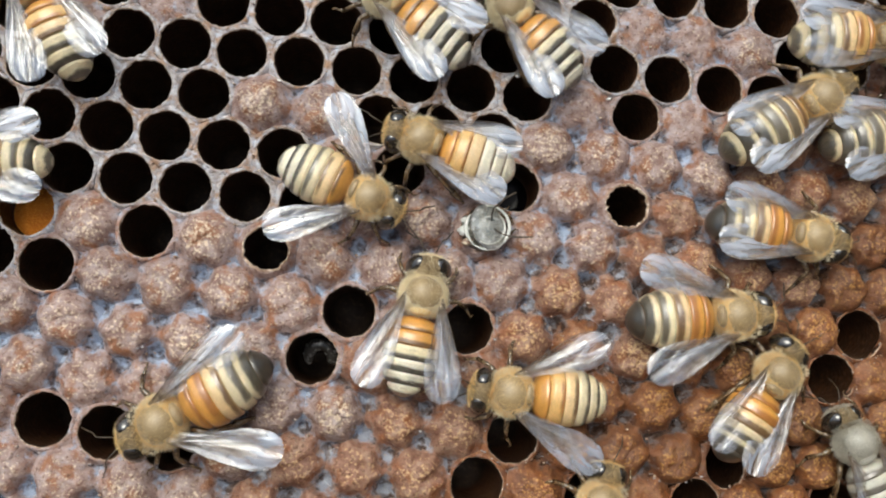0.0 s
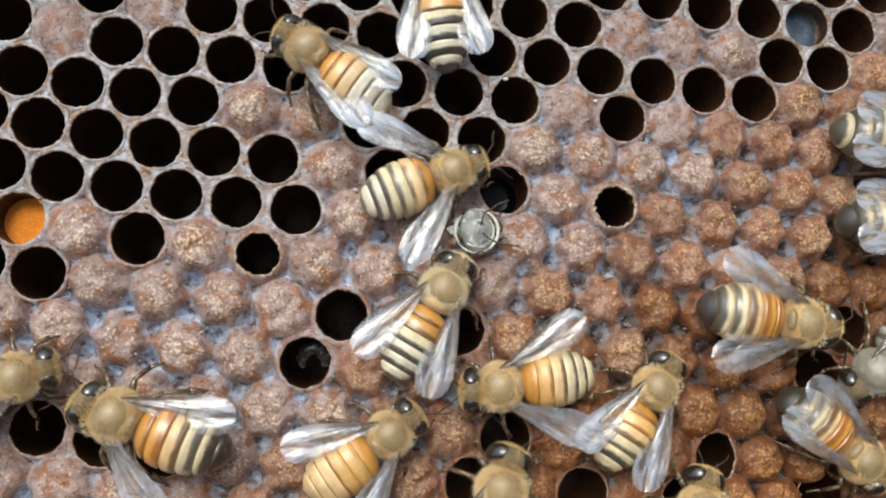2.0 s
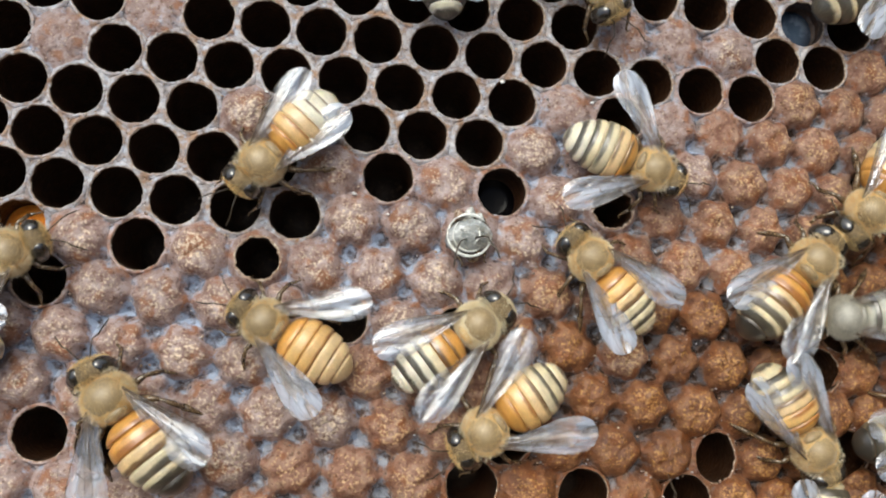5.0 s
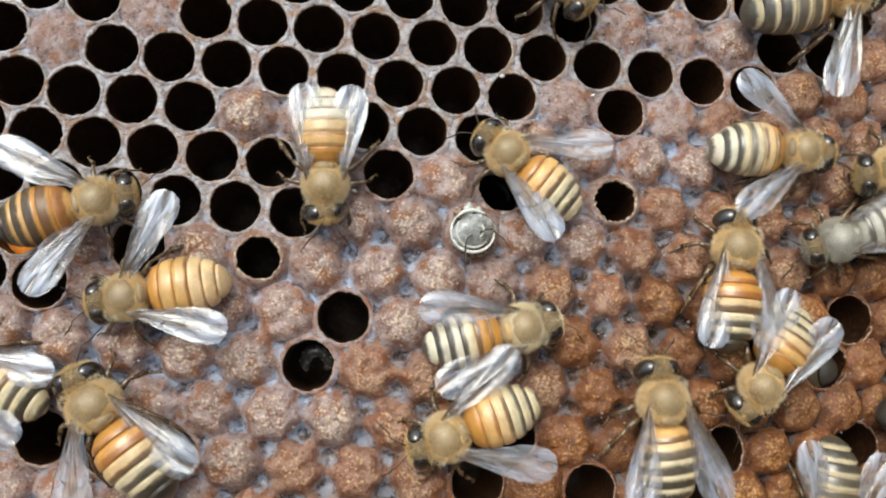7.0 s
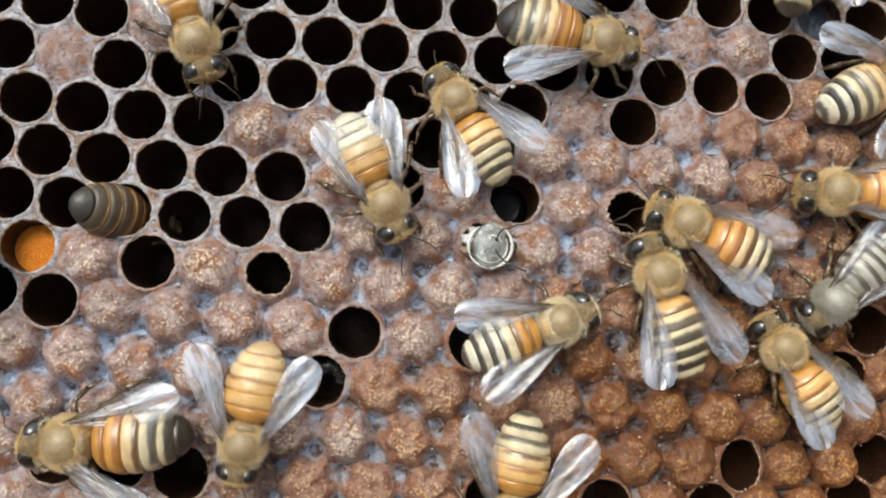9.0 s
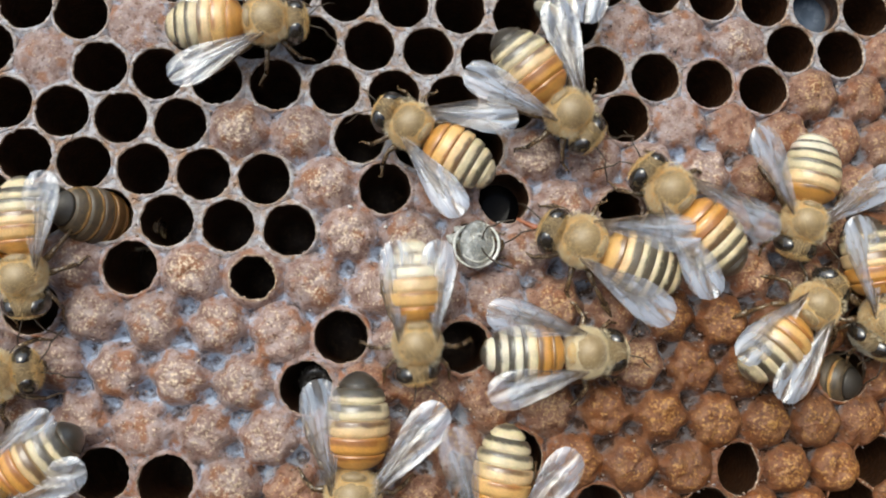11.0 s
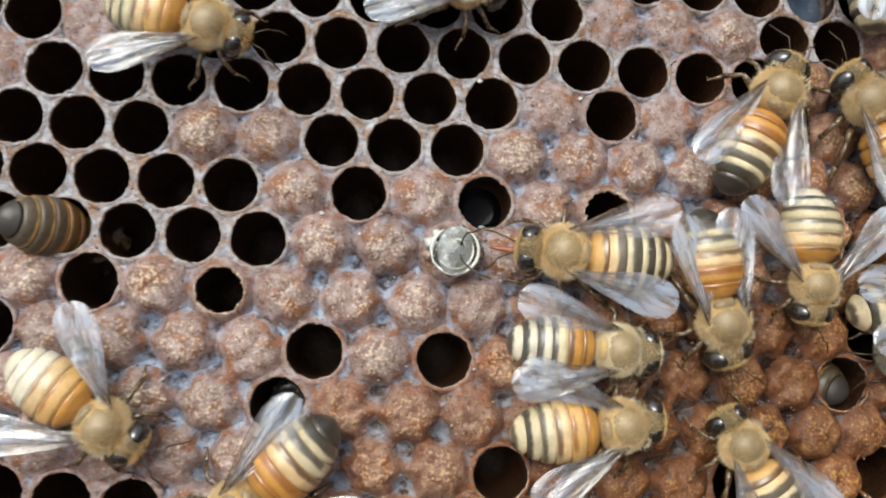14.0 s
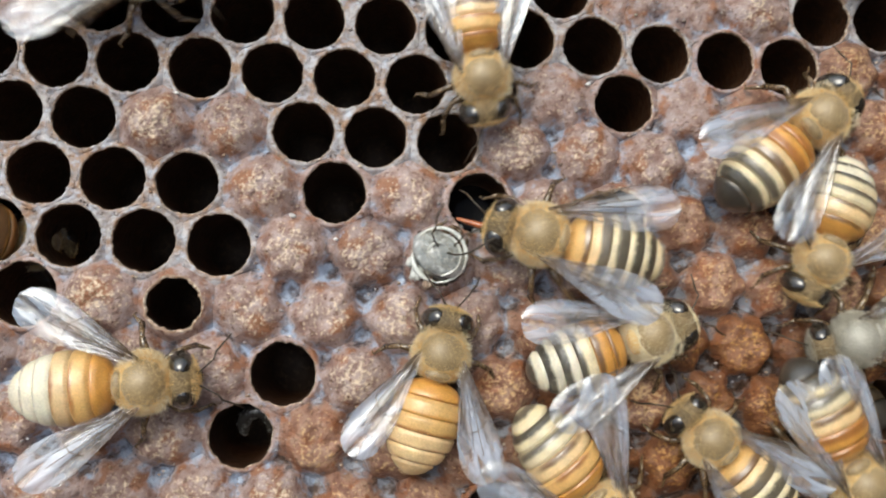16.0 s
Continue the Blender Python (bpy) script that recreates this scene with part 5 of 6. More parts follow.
    crawl(bee_j, [
        (0.00, pose(0.04123, 0.01961, 0.00045, 0, 0, 9.1)),
        (0.50, pose(0.04464, 0.02047, 0.00045, 0, 0, 13.2)),
        (1.00, pose(0.04875, 0.02062, 0.00045, 0, 0, 14.0)),
        (1.50, pose(0.05363, 0.02185, 0.00045, 0, 0, 14.9)),
        (3.00, pose(0.05850, 0.02500, 0.00045, 0, 0, 24.7)),
        (7.00, pose(0.05750, 0.01200, 0.00045, 0, 0, 70.0)),
        (11.00, pose(0.05350, 0.00700, 0.00045, 0, 0, 112.0)),
        (12.00, pose(0.04668, 0.01189, 0.00045, 0, 0, 106.0)),
        (12.50, pose(0.04535, 0.01368, 0.00045, 0, 0, 103.7)),
        (13.00, pose(0.04413, 0.01849, 0.00045, 0, 0, 89.9)),
        (13.50, pose(0.04409, 0.02084, 0.00045, 0, 0, 91.7)),
        (14.00, pose(0.04420, 0.02516, 0.00045, 0, 0, 86.5)),
        (14.50, pose(0.04340, 0.02768, 0.00045, 0, 0, 87.1)),
        (16.00, pose(0.04400, 0.03300, 0.00045, 0, 0, 87.0)),
    ])
    crawl(bee_v, [
        (0.00, pose(0.05780, 0.00100, 0.00045, 0, 0, 160.0)),
        (11.00, pose(0.05780, 0.00600, 0.00045, 0, 0, 165.0)),
        (12.50, pose(0.05500, 0.00800, 0.00045, 0, 0, 166.0)),
        (13.00, pose(0.05050, 0.00904, 0.00045, 0, 0, 165.8)),
        (13.50, pose(0.04794, 0.00962, 0.00045, 0, 0, 157.8)),
        (14.00, pose(0.04438, 0.00941, 0.00045, 0, 0, 122.1)),
        (14.50, pose(0.04340, 0.01399, 0.00045, 0, 0, 125.1)),
        (15.00, pose(0.04190, 0.01872, 0.00045, 0, 0, 122.1)),
        (16.00, pose(0.03900, 0.02600, 0.00045, 0, 0, 110.0)),
    ])
    crawl(bee_w, [
        (0.00, pose(0.04508, 0.01105, 0.00045, 0, 0, 22.0)),
        (0.50, pose(0.04839, 0.01143, 0.00045, 0, 0, 22.0)),
        (1.00, pose(0.05352, 0.01264, 0.00045, 0, 0, 24.0)),
        (2.00, pose(0.05780, 0.01800, 0.00045, 0, 0, 60.0)),
        (16.00, pose(0.05780, 0.03000, 0.00045, 0, 0, 95.0)),
    ])
    crawl(bee_k, [
        (0.00, pose(0.02890, -0.00905, 0.00045, 0, 0, 11.8)),
        (0.50, pose(0.03016, -0.00882, 0.00045, 0, 0, 9.7)),
        (1.00, pose(0.03059, -0.00897, 0.00045, 0, 0, 6.9)),
        (1.50, pose(0.03430, -0.00812, 0.00045, 0, 0, 3.7)),
        (2.00, pose(0.03665, -0.00816, 0.00045, 0, 0, -1.2)),
        (2.50, pose(0.03738, -0.00730, 0.00045, 0, 0, -13.4)),
        (3.00, pose(0.03780, -0.00748, 0.00045, 0, 0, 3.8)),
        (3.50, pose(0.03891, -0.00722, 0.00045, 0, 0, 16.6)),
        (4.00, pose(0.03981, -0.00676, 0.00045, 0, 0, 4.8)),
        (5.30, pose(0.03773, -0.00448, 0.00045, 0, 0, 68.8)),
        (6.50, pose(0.03338, -0.00573, 0.00045, 0, 0, 86.3)),
        (7.00, pose(0.03241, -0.00595, 0.00045, 0, 0, 91.8)),
        (7.50, pose(0.03152, -0.00559, 0.00045, 0, 0, 113.1)),
        (8.00, pose(0.03082, -0.00471, 0.00045, 0, 0, 135.8)),
        (8.50, pose(0.02967, -0.00276, 0.00045, 0, 0, 161.7)),
        (11.00, pose(0.02706, 0.00015, 0.00045, 0, 0, 139.7)),
        (11.50, pose(0.02734, 0.00116, 0.00045, 0, 0, 131.0)),
        (12.00, pose(0.02852, 0.00184, 0.00045, 0, 0, 94.9)),
        (12.50, pose(0.02906, 0.00358, 0.00045, 0, 0, 99.3)),
        (13.00, pose(0.03229, 0.00577, 0.00045, 0, 0, 91.0)),
        (13.50, pose(0.03299, 0.00748, 0.00045, 0, 0, 92.7)),
        (14.00, pose(0.03367, 0.00908, 0.00045, 0, 0, 67.3)),
        (14.50, pose(0.03214, 0.00720, 0.00045, 0, 0, 106.3)),
        (15.00, pose(0.03219, 0.00967, 0.00045, 0, 0, 80.6)),
        (15.50, pose(0.03237, 0.00845, 0.00045, 0, 0, 67.0)),
        (16.00, pose(0.03324, 0.00657, 0.00045, 0, 0, 46.3)),
    ])
    crawl(bee_l, [
        (0.00, pose(0.03521, -0.01554, 0.00045, 0, 0, 64.5)),
        (0.50, pose(0.03814, -0.01488, 0.00045, 0, 0, 29.8)),
        (1.00, pose(0.03939, -0.01696, 0.00045, 0, 0, -10.4)),
        (1.50, pose(0.04193, -0.01767, 0.00045, 0, 0, -14.8)),
        (2.00, pose(0.04414, -0.01836, 0.00045, 0, 0, -33.5)),
        (2.50, pose(0.04484, -0.01812, 0.00045, 0, 0, -13.0)),
        (3.00, pose(0.04670, -0.01787, 0.00045, 0, 0, 5.9)),
        (3.50, pose(0.04869, -0.01741, 0.00045, 0, 0, 11.6)),
        (4.00, pose(0.05051, -0.01763, 0.00045, 0, 0, 14.3)),
        (6.50, pose(0.05349, -0.01556, 0.00045, 0, 0, 15.8)),
        (11.00, pose(0.05761, -0.01378, 0.00045, 0, 0, 14.8)),
        (16.00, pose(0.05628, -0.01102, 0.00045, 0, 0, 14.8)),
    ])
    crawl(bee_m, [
        (0.00, pose(0.03376, -0.03805, 0.00045, 0, 0, 83.5)),
        (1.00, pose(0.03304, -0.03489, 0.00045, 0, 0, 85.0)),
        (1.50, pose(0.03038, -0.03078, 0.00045, 0, 0, 89.4)),
        (2.00, pose(0.03125, -0.02853, 0.00045, 0, 0, 82.9)),
        (2.50, pose(0.03225, -0.02350, 0.00045, 0, 0, 66.5)),
        (3.00, pose(0.03423, -0.02047, 0.00045, 0, 0, 50.0)),
        (3.50, pose(0.03617, -0.01853, 0.00045, 0, 0, 34.8)),
        (4.00, pose(0.03832, -0.01739, 0.00045, 0, 0, 10.0)),
        (5.20, pose(0.04038, -0.01754, 0.00045, 0, 0, -66.4)),
        (6.50, pose(0.03888, -0.01055, 0.00045, 0, 0, -115.6)),
        (7.00, pose(0.03692, -0.01302, 0.00045, 0, 0, -118.9)),
        (7.50, pose(0.03673, -0.01458, 0.00045, 0, 0, -111.1)),
        (8.00, pose(0.03691, -0.01353, 0.00045, 0, 0, -154.7)),
        (8.50, pose(0.03732, -0.01272, 0.00045, 0, 0, -198.2)),
        (9.70, pose(0.03762, -0.01315, 0.00045, 0, 0, -272.2)),
        (11.00, pose(0.03708, -0.00872, 0.00045, 0, 0, -309.5)),
        (11.50, pose(0.03826, -0.00680, 0.00045, 0, 0, -307.8)),
        (12.00, pose(0.04063, -0.00500, 0.00045, 0, 0, -316.5)),
        (12.50, pose(0.04594, -0.00086, 0.00045, 0, 0, -329.1)),
        (13.00, pose(0.04889, -0.00480, 0.00045, 0, 0, -335.2)),
        (13.50, pose(0.04826, -0.00456, 0.00045, 0, 0, -339.6)),
        (14.00, pose(0.04831, -0.00467, 0.00045, 0, 0, -342.3)),
        (14.50, pose(0.04880, -0.00697, 0.00045, 0, 0, -340.8)),
        (16.00, pose(0.05170, -0.00592, 0.00045, 0, 0, -339.8)),
    ])
    crawl(bee_feeding, [
        (0.00, pose(0.00819, -0.04427, 0.00045, 0, 0, 94.0)),
        (1.00, pose(0.00984, -0.03862, 0.00045, 0, 0, 93.3)),
        (1.50, pose(0.00942, -0.03199, 0.00045, 0, 0, 94.3)),
        (2.00, pose(0.01288, -0.02931, 0.00045, 0, 0, 78.9)),
        (2.50, pose(0.01709, -0.02753, 0.00045, 0, 0, 37.8)),
        (3.00, pose(0.02257, -0.02535, 0.00045, 0, 0, 23.5)),
        (3.50, pose(0.02734, -0.02527, 0.00045, 0, 0, 2.3)),
        (4.00, pose(0.02780, -0.03006, 0.00045, 0, 0, -12.7)),
        (4.65, pose(0.02735, -0.03183, 0.00045, 0, 0, 37.6)),
        (5.30, pose(0.02691, -0.03360, 0.00045, 0, 0, 87.8)),
        (6.50, pose(0.02763, -0.02430, 0.00045, 0, 0, 100.3)),
        (7.00, pose(0.02711, -0.02045, 0.00045, 0, 0, 101.8)),
        (7.50, pose(0.02621, -0.01578, 0.00045, 0, 0, 100.5)),
        (8.00, pose(0.02590, -0.01709, 0.00045, 0, 0, 89.0)),
        (8.50, pose(0.02572, -0.01202, 0.00045, 0, 0, 100.3)),
        (11.00, pose(0.02023, -0.00403, 0.00045, 0, 0, 164.3)),
        (11.50, pose(0.01984, -0.00350, 0.00045, 0, 0, 177.6)),
        (12.00, pose(0.02013, -0.00302, 0.00045, 0, 0, 175.3)),
        (12.50, pose(0.02014, -0.00373, 0.00045, 0, 0, 180.6)),
        (13.00, pose(0.02042, -0.00395, 0.00045, 0, 0, 177.5)),
        (13.50, pose(0.02015, -0.00406, 0.00045, 0, 0, 180.4)),
        (14.00, pose(0.02002, -0.00367, 0.00045, 0, 0, 180.2)),
        (14.50, pose(0.02009, -0.00388, 0.00045, 0, 0, 180.9)),
        (15.00, pose(0.01955, -0.00367, 0.00045, 0, 0, 178.8)),
        (15.50, pose(0.01929, -0.00319, 0.00045, 0, 0, 186.2)),
        (16.00, pose(0.01769, -0.00241, 0.00045, 0, 0, 172.4)),
    ])
    crawl(bee_n, [
        (0.00, pose(0.01528, 0.04339, 0.00045, 0, 0, -47.4)),
        (2.50, pose(0.01801, 0.03216, 0.00045, 0, 0, -58.1)),
        (3.00, pose(0.01818, 0.02366, 0.00045, 0, 0, -62.8)),
        (3.50, pose(0.01813, 0.02202, 0.00045, 0, 0, -59.1)),
        (4.00, pose(0.01900, 0.02149, 0.00045, 0, 0, -63.9)),
        (6.50, pose(0.01080, 0.02716, 0.00045, 0, 0, -55.9)),
        (7.00, pose(0.01219, 0.02214, 0.00045, 0, 0, -47.2)),
        (7.50, pose(0.01317, 0.02009, 0.00045, 0, 0, -41.6)),
        (8.00, pose(0.01382, 0.02019, 0.00045, 0, 0, -32.8)),
        (8.50, pose(0.01449, 0.01828, 0.00045, 0, 0, 1.6)),
        (9.80, pose(0.01297, 0.01230, 0.00045, 0, 0, -23.1)),
        (11.00, pose(0.01334, 0.00989, 0.00045, 0, 0, -42.7)),
        (11.50, pose(0.01506, 0.00745, 0.00045, 0, 0, -49.3)),
        (12.00, pose(0.01769, 0.00664, 0.00045, 0, 0, -27.3)),
        (12.50, pose(0.02005, 0.00549, 0.00045, 0, 0, -36.3)),
        (13.00, pose(0.02198, 0.00378, 0.00045, 0, 0, -29.7)),
        (13.50, pose(0.02829, -0.00030, 0.00045, 0, 0, -45.2)),
        (14.00, pose(0.03024, -0.00564, 0.00045, 0, 0, -75.1)),
        (14.50, pose(0.03181, -0.00670, 0.00045, 0, 0, -73.4)),
        (15.00, pose(0.03371, -0.00890, 0.00045, 0, 0, -46.5)),
        (15.50, pose(0.03430, -0.01056, 0.00045, 0, 0, -37.7)),
        (16.00, pose(0.03792, -0.01537, 0.00045, 0, 0, -56.5)),
    ])
    crawl(bee_o, [
        (0.00, pose(0.00955, 0.01444, 0.00045, 0, 0, 143.3)),
        (0.50, pose(0.00802, 0.01902, 0.00045, 0, 0, 114.2)),
        (1.00, pose(0.00791, 0.02511, 0.00045, 0, 0, 112.8)),
        (1.50, pose(0.00652, 0.02919, 0.00045, 0, 0, 109.6)),
        (9.00, pose(0.01675, 0.02576, 0.00045, 0, 0, 57.5)),
        (11.00, pose(0.01517, 0.02269, 0.00045, 0, 0, 67.9)),
        (11.50, pose(0.01518, 0.02325, 0.00045, 0, 0, 60.8)),
        (12.00, pose(0.01529, 0.02240, 0.00045, 0, 0, 63.4)),
        (12.50, pose(0.01545, 0.02157, 0.00045, 0, 0, 59.7)),
        (13.00, pose(0.01102, 0.01997, 0.00045, 0, 0, 63.7)),
        (13.50, pose(0.00898, 0.01990, 0.00045, 0, 0, 59.5)),
        (14.00, pose(0.00628, 0.02298, 0.00045, 0, 0, 69.6)),
        (14.50, pose(0.00729, 0.02465, 0.00045, 0, 0, 69.8)),
        (16.00, pose(0.00653, 0.02872, 0.00045, 0, 0, 69.9)),
    ])
    crawl(bee_p, [
        (0.00, pose(-0.00167, 0.01368, 0.00045, 0, 0, 150.2)),
        (0.50, pose(-0.00192, 0.01600, 0.00045, 0, 0, 128.9)),
        (1.00, pose(-0.00154, 0.01777, 0.00045, 0, 0, 110.6)),
        (1.50, pose(-0.00039, 0.01756, 0.00045, 0, 0, 108.6)),
        (2.00, pose(0.00176, 0.01645, 0.00045, 0, 0, 104.7)),
        (2.50, pose(0.00129, 0.01746, 0.00045, 0, 0, 108.5)),
        (3.00, pose(0.00194, 0.01649, 0.00045, 0, 0, 106.6)),
        (3.50, pose(0.00148, 0.01733, 0.00045, 0, 0, 105.9)),
        (4.00, pose(0.00195, 0.01915, 0.00045, 0, 0, 99.5)),
        (6.50, pose(-0.00207, 0.02624, 0.00045, 0, 0, 101.9)),
        (6.83, pose(-0.00435, 0.02752, 0.00045, 0, 0, 48.3)),
        (7.17, pose(-0.00664, 0.02880, 0.00045, 0, 0, -5.4)),
        (7.50, pose(-0.00892, 0.03008, 0.00045, 0, 0, -59.1)),
        (8.00, pose(-0.00598, 0.02010, 0.00045, 0, 0, -54.7)),
        (8.50, pose(-0.00199, 0.01839, 0.00045, 0, 0, -44.6)),
        (9.50, pose(-0.00126, 0.03190, 0.00045, 0, 0, -28.9)),
        (16.00, pose(0.00511, 0.04013, 0.00045, 0, 0, -31.3)),
    ])
    crawl(bee_q, [
        (0.00, pose(-0.03253, 0.00774, 0.00045, 0, 0, 125.1)),
        (0.50, pose(-0.03220, 0.00897, 0.00045, 0, 0, 110.0)),
        (1.00, pose(-0.03208, 0.01133, 0.00045, 0, 0, 98.3)),
        (1.50, pose(-0.03094, 0.01462, 0.00045, 0, 0, 107.6)),
        (2.00, pose(-0.03144, 0.01926, 0.00045, 0, 0, 114.2)),
        (3.50, pose(-0.03037, 0.02384, 0.00045, 0, 0, 173.1)),
        (5.00, pose(-0.02929, 0.02842, 0.00045, 0, 0, 232.1)),
        (6.50, pose(-0.02822, 0.03300, 0.00045, 0, 0, 291.1)),
        (7.50, pose(-0.02462, 0.02389, 0.00045, 0, 0, 283.3)),
        (8.00, pose(-0.02306, 0.01566, 0.00045, 0, 0, 280.8)),
        (8.50, pose(-0.02223, 0.01358, 0.00045, 0, 0, 284.9)),
        (9.80, pose(-0.01656, 0.01118, 0.00045, 0, 0, 322.9)),
        (11.00, pose(-0.01447, 0.01271, 0.00045, 0, 0, 367.4)),
        (11.50, pose(-0.01460, 0.01386, 0.00045, 0, 0, 373.5)),
        (12.00, pose(-0.01488, 0.01382, 0.00045, 0, 0, 373.6)),
        (12.50, pose(-0.01505, 0.01424, 0.00045, 0, 0, 375.9)),
        (13.00, pose(-0.01522, 0.01398, 0.00045, 0, 0, 372.4)),
        (13.50, pose(-0.01597, 0.01306, 0.00045, 0, 0, 349.9)),
        (14.00, pose(-0.01612, 0.01272, 0.00045, 0, 0, 349.0)),
        (14.50, pose(-0.01543, 0.01215, 0.00045, 0, 0, 352.3)),
        (15.00, pose(-0.01562, 0.01017, 0.00045, 0, 0, 321.5)),
        (15.50, pose(-0.02414, 0.01490, 0.00045, 0, 0, 321.6)),
        (16.00, pose(-0.01772, 0.01421, 0.00045, 0, 0, 357.7)),
    ])
    crawl(bee_r, [
        (0.00, pose(0.04490, -0.03263, 0.00045, 0, 0, -89.4)),
        (6.00, pose(0.04384, -0.02474, 0.00045, 0, 0, -95.0)),
        (6.50, pose(0.04374, -0.02310, 0.00045, 0, 0, -97.3)),
        (7.00, pose(0.04324, -0.02542, 0.00045, 0, 0, -94.3)),
        (7.50, pose(0.04316, -0.02798, 0.00045, 0, 0, -90.1)),
        (8.50, pose(0.04397, -0.03065, 0.00045, 0, 0, -92.3)),
        (10.00, pose(0.04505, -0.03638, 0.00045, 0, 0, -135.8)),
        (11.50, pose(0.04395, -0.03385, 0.00045, 0, 0, -200.7)),
        (13.00, pose(0.03644, -0.02449, 0.00045, 0, 0, -238.8)),
        (13.50, pose(0.03595, -0.02319, 0.00045, 0, 0, -239.0)),
        (14.00, pose(0.03469, -0.02030, 0.00045, 0, 0, -235.6)),
        (14.50, pose(0.03426, -0.02082, 0.00045, 0, 0, -243.5)),
        (15.00, pose(0.03235, -0.01900, 0.00045, 0, 0, -245.5)),
        (15.50, pose(0.03057, -0.01663, 0.00045, 0, 0, -228.6)),
        (16.00, pose(0.03028, -0.01714, 0.00045, 0, 0, -221.3)),
    ])
    crawl(bee_grey, [
        (0.00, pose(0.04579, -0.02018, 0.00045, 0, 0, 122.4)),
        (0.50, pose(0.04667, -0.02076, 0.00045, 0, 0, 123.9)),
        (0.75, pose(0.04855, -0.01444, 0.00045, 0, 0, 181.8)),
        (1.00, pose(0.05043, -0.00811, 0.00045, 0, 0, 239.6)),
        (1.50, pose(0.04731, -0.00713, 0.00045, 0, 0, 247.8)),
        (2.00, pose(0.04883, -0.00970, 0.00045, 0, 0, 229.1)),
        (2.50, pose(0.04822, -0.00995, 0.00045, 0, 0, 224.8)),
        (3.00, pose(0.04723, -0.01157, 0.00045, 0, 0, 188.9)),
        (3.50, pose(0.04669, -0.01165, 0.00045, 0, 0, 187.5)),
        (4.00, pose(0.04670, -0.01181, 0.00045, 0, 0, 185.1)),
        (5.30, pose(0.04622, -0.00418, 0.00045, 0, 0, 192.8)),
        (6.50, pose(0.04559, 0.00259, 0.00045, 0, 0, 196.5)),
        (7.00, pose(0.04458, 0.00002, 0.00045, 0, 0, 204.2)),
        (7.50, pose(0.04269, -0.00093, 0.00045, 0, 0, 208.9)),
        (8.00, pose(0.04232, -0.00288, 0.00045, 0, 0, 219.7)),
        (8.50, pose(0.04200, -0.00371, 0.00045, 0, 0, 224.7)),
        (11.00, pose(0.04645, -0.00501, 0.00045, 0, 0, 239.2)),
        (12.00, pose(0.05206, -0.00525, 0.00045, 0, 0, 235.0)),
        (13.50, pose(0.05122, -0.00770, 0.00045, 0, 0, 209.9)),
        (15.00, pose(0.04609, -0.00788, 0.00045, 0, 0, 200.2)),
        (15.50, pose(0.04279, -0.00886, 0.00045, 0, 0, 199.8)),
        (16.00, pose(0.04120, -0.00660, 0.00045, 0, 0, 200.4)),
    ])
    crawl(bee_diving, [
        (0.00, pose(-0.04426, -0.03079, 0.00045, 0, 0, 19.3)),
        (0.50, pose(-0.03511, -0.02481, 0.00045, 0, 0, 27.2)),
        (1.00, pose(-0.03033, -0.02304, 0.00045, 0, 0, 24.2)),
        (1.50, pose(-0.02902, -0.02221, 0.00045, 0, 0, 27.5)),
        (2.00, pose(-0.03023, -0.02355, 0.00045, 0, 0, 25.7)),
        (2.50, pose(-0.03055, -0.02363, 0.00045, 0, 0, 28.0)),
        (3.00, pose(-0.03132, -0.02370, 0.00045, 0, 0, 28.7)),
        (3.50, pose(-0.03180, -0.02290, 0.00045, 0, 0, 34.1)),
        (4.00, pose(-0.03328, -0.01987, 0.00045, 0, 0, 38.1)),
        (6.50, pose(-0.02880, -0.00781, 0.00045, 0, 0, 26.9)),
        (7.00, pose(-0.02681, -0.00725, 0.00045, 0, 0, 21.7)),
        (7.50, pose(-0.02641, -0.00652, 0.00020, 0, 8, 24.6)),
        (7.80, pose(-0.02600, -0.00636, -0.00150, 0, 22, 27.0)),
        (8.00, pose(-0.02610, -0.00560, -0.00300, 0, 40, 11.0)),
        (8.50, pose(-0.02656, -0.00507, -0.00350, 0, 66, -3.0)),
        (11.00, pose(-0.02656, -0.00497, -0.00350, 0, 66, -6.0)),
        (16.00, pose(-0.02656, -0.00507, -0.00320, 0, 59, -6.0)),
    ], 7.6)
    crawl(bee_s, [
        (0.00, pose(-0.03537, -0.00611, 0.00045, 0, 0, -167.1)),
        (0.50, pose(-0.03798, -0.00647, 0.00045, 0, 0, -169.9)),
        (2.00, pose(-0.04545, -0.00741, 0.00045, 0, 0, -173.4)),
        (5.50, pose(-0.03405, -0.01977, 0.00045, 0, 0, -197.7)),
        (6.50, pose(-0.03204, -0.02108, 0.00045, 0, 0, -191.1)),
        (7.00, pose(-0.03139, -0.02205, 0.00045, 0, 0, -198.7)),
        (7.50, pose(-0.03312, -0.02156, 0.00045, 0, 0, -193.0)),
        (8.50, pose(-0.04019, -0.01508, 0.00045, 0, 0, -187.9)),
        (9.25, pose(-0.03769, -0.01036, 0.00045, 0, 0, -134.2)),
        (10.00, pose(-0.03520, -0.00564, 0.00045, 0, 0, -80.5)),
        (11.00, pose(-0.02945, -0.00868, 0.00045, 0, 0, -76.3)),
        (11.50, pose(-0.03244, -0.00889, 0.00045, 0, 0, -149.7)),
        (12.00, pose(-0.03591, -0.01334, 0.00045, 0, 0, -153.8)),
        (13.00, pose(-0.04336, -0.01584, 0.00045, 0, 0, -153.9)),
        (16.00, pose(-0.03517, -0.01217, 0.00045, 0, 0, -154.4)),
    ])
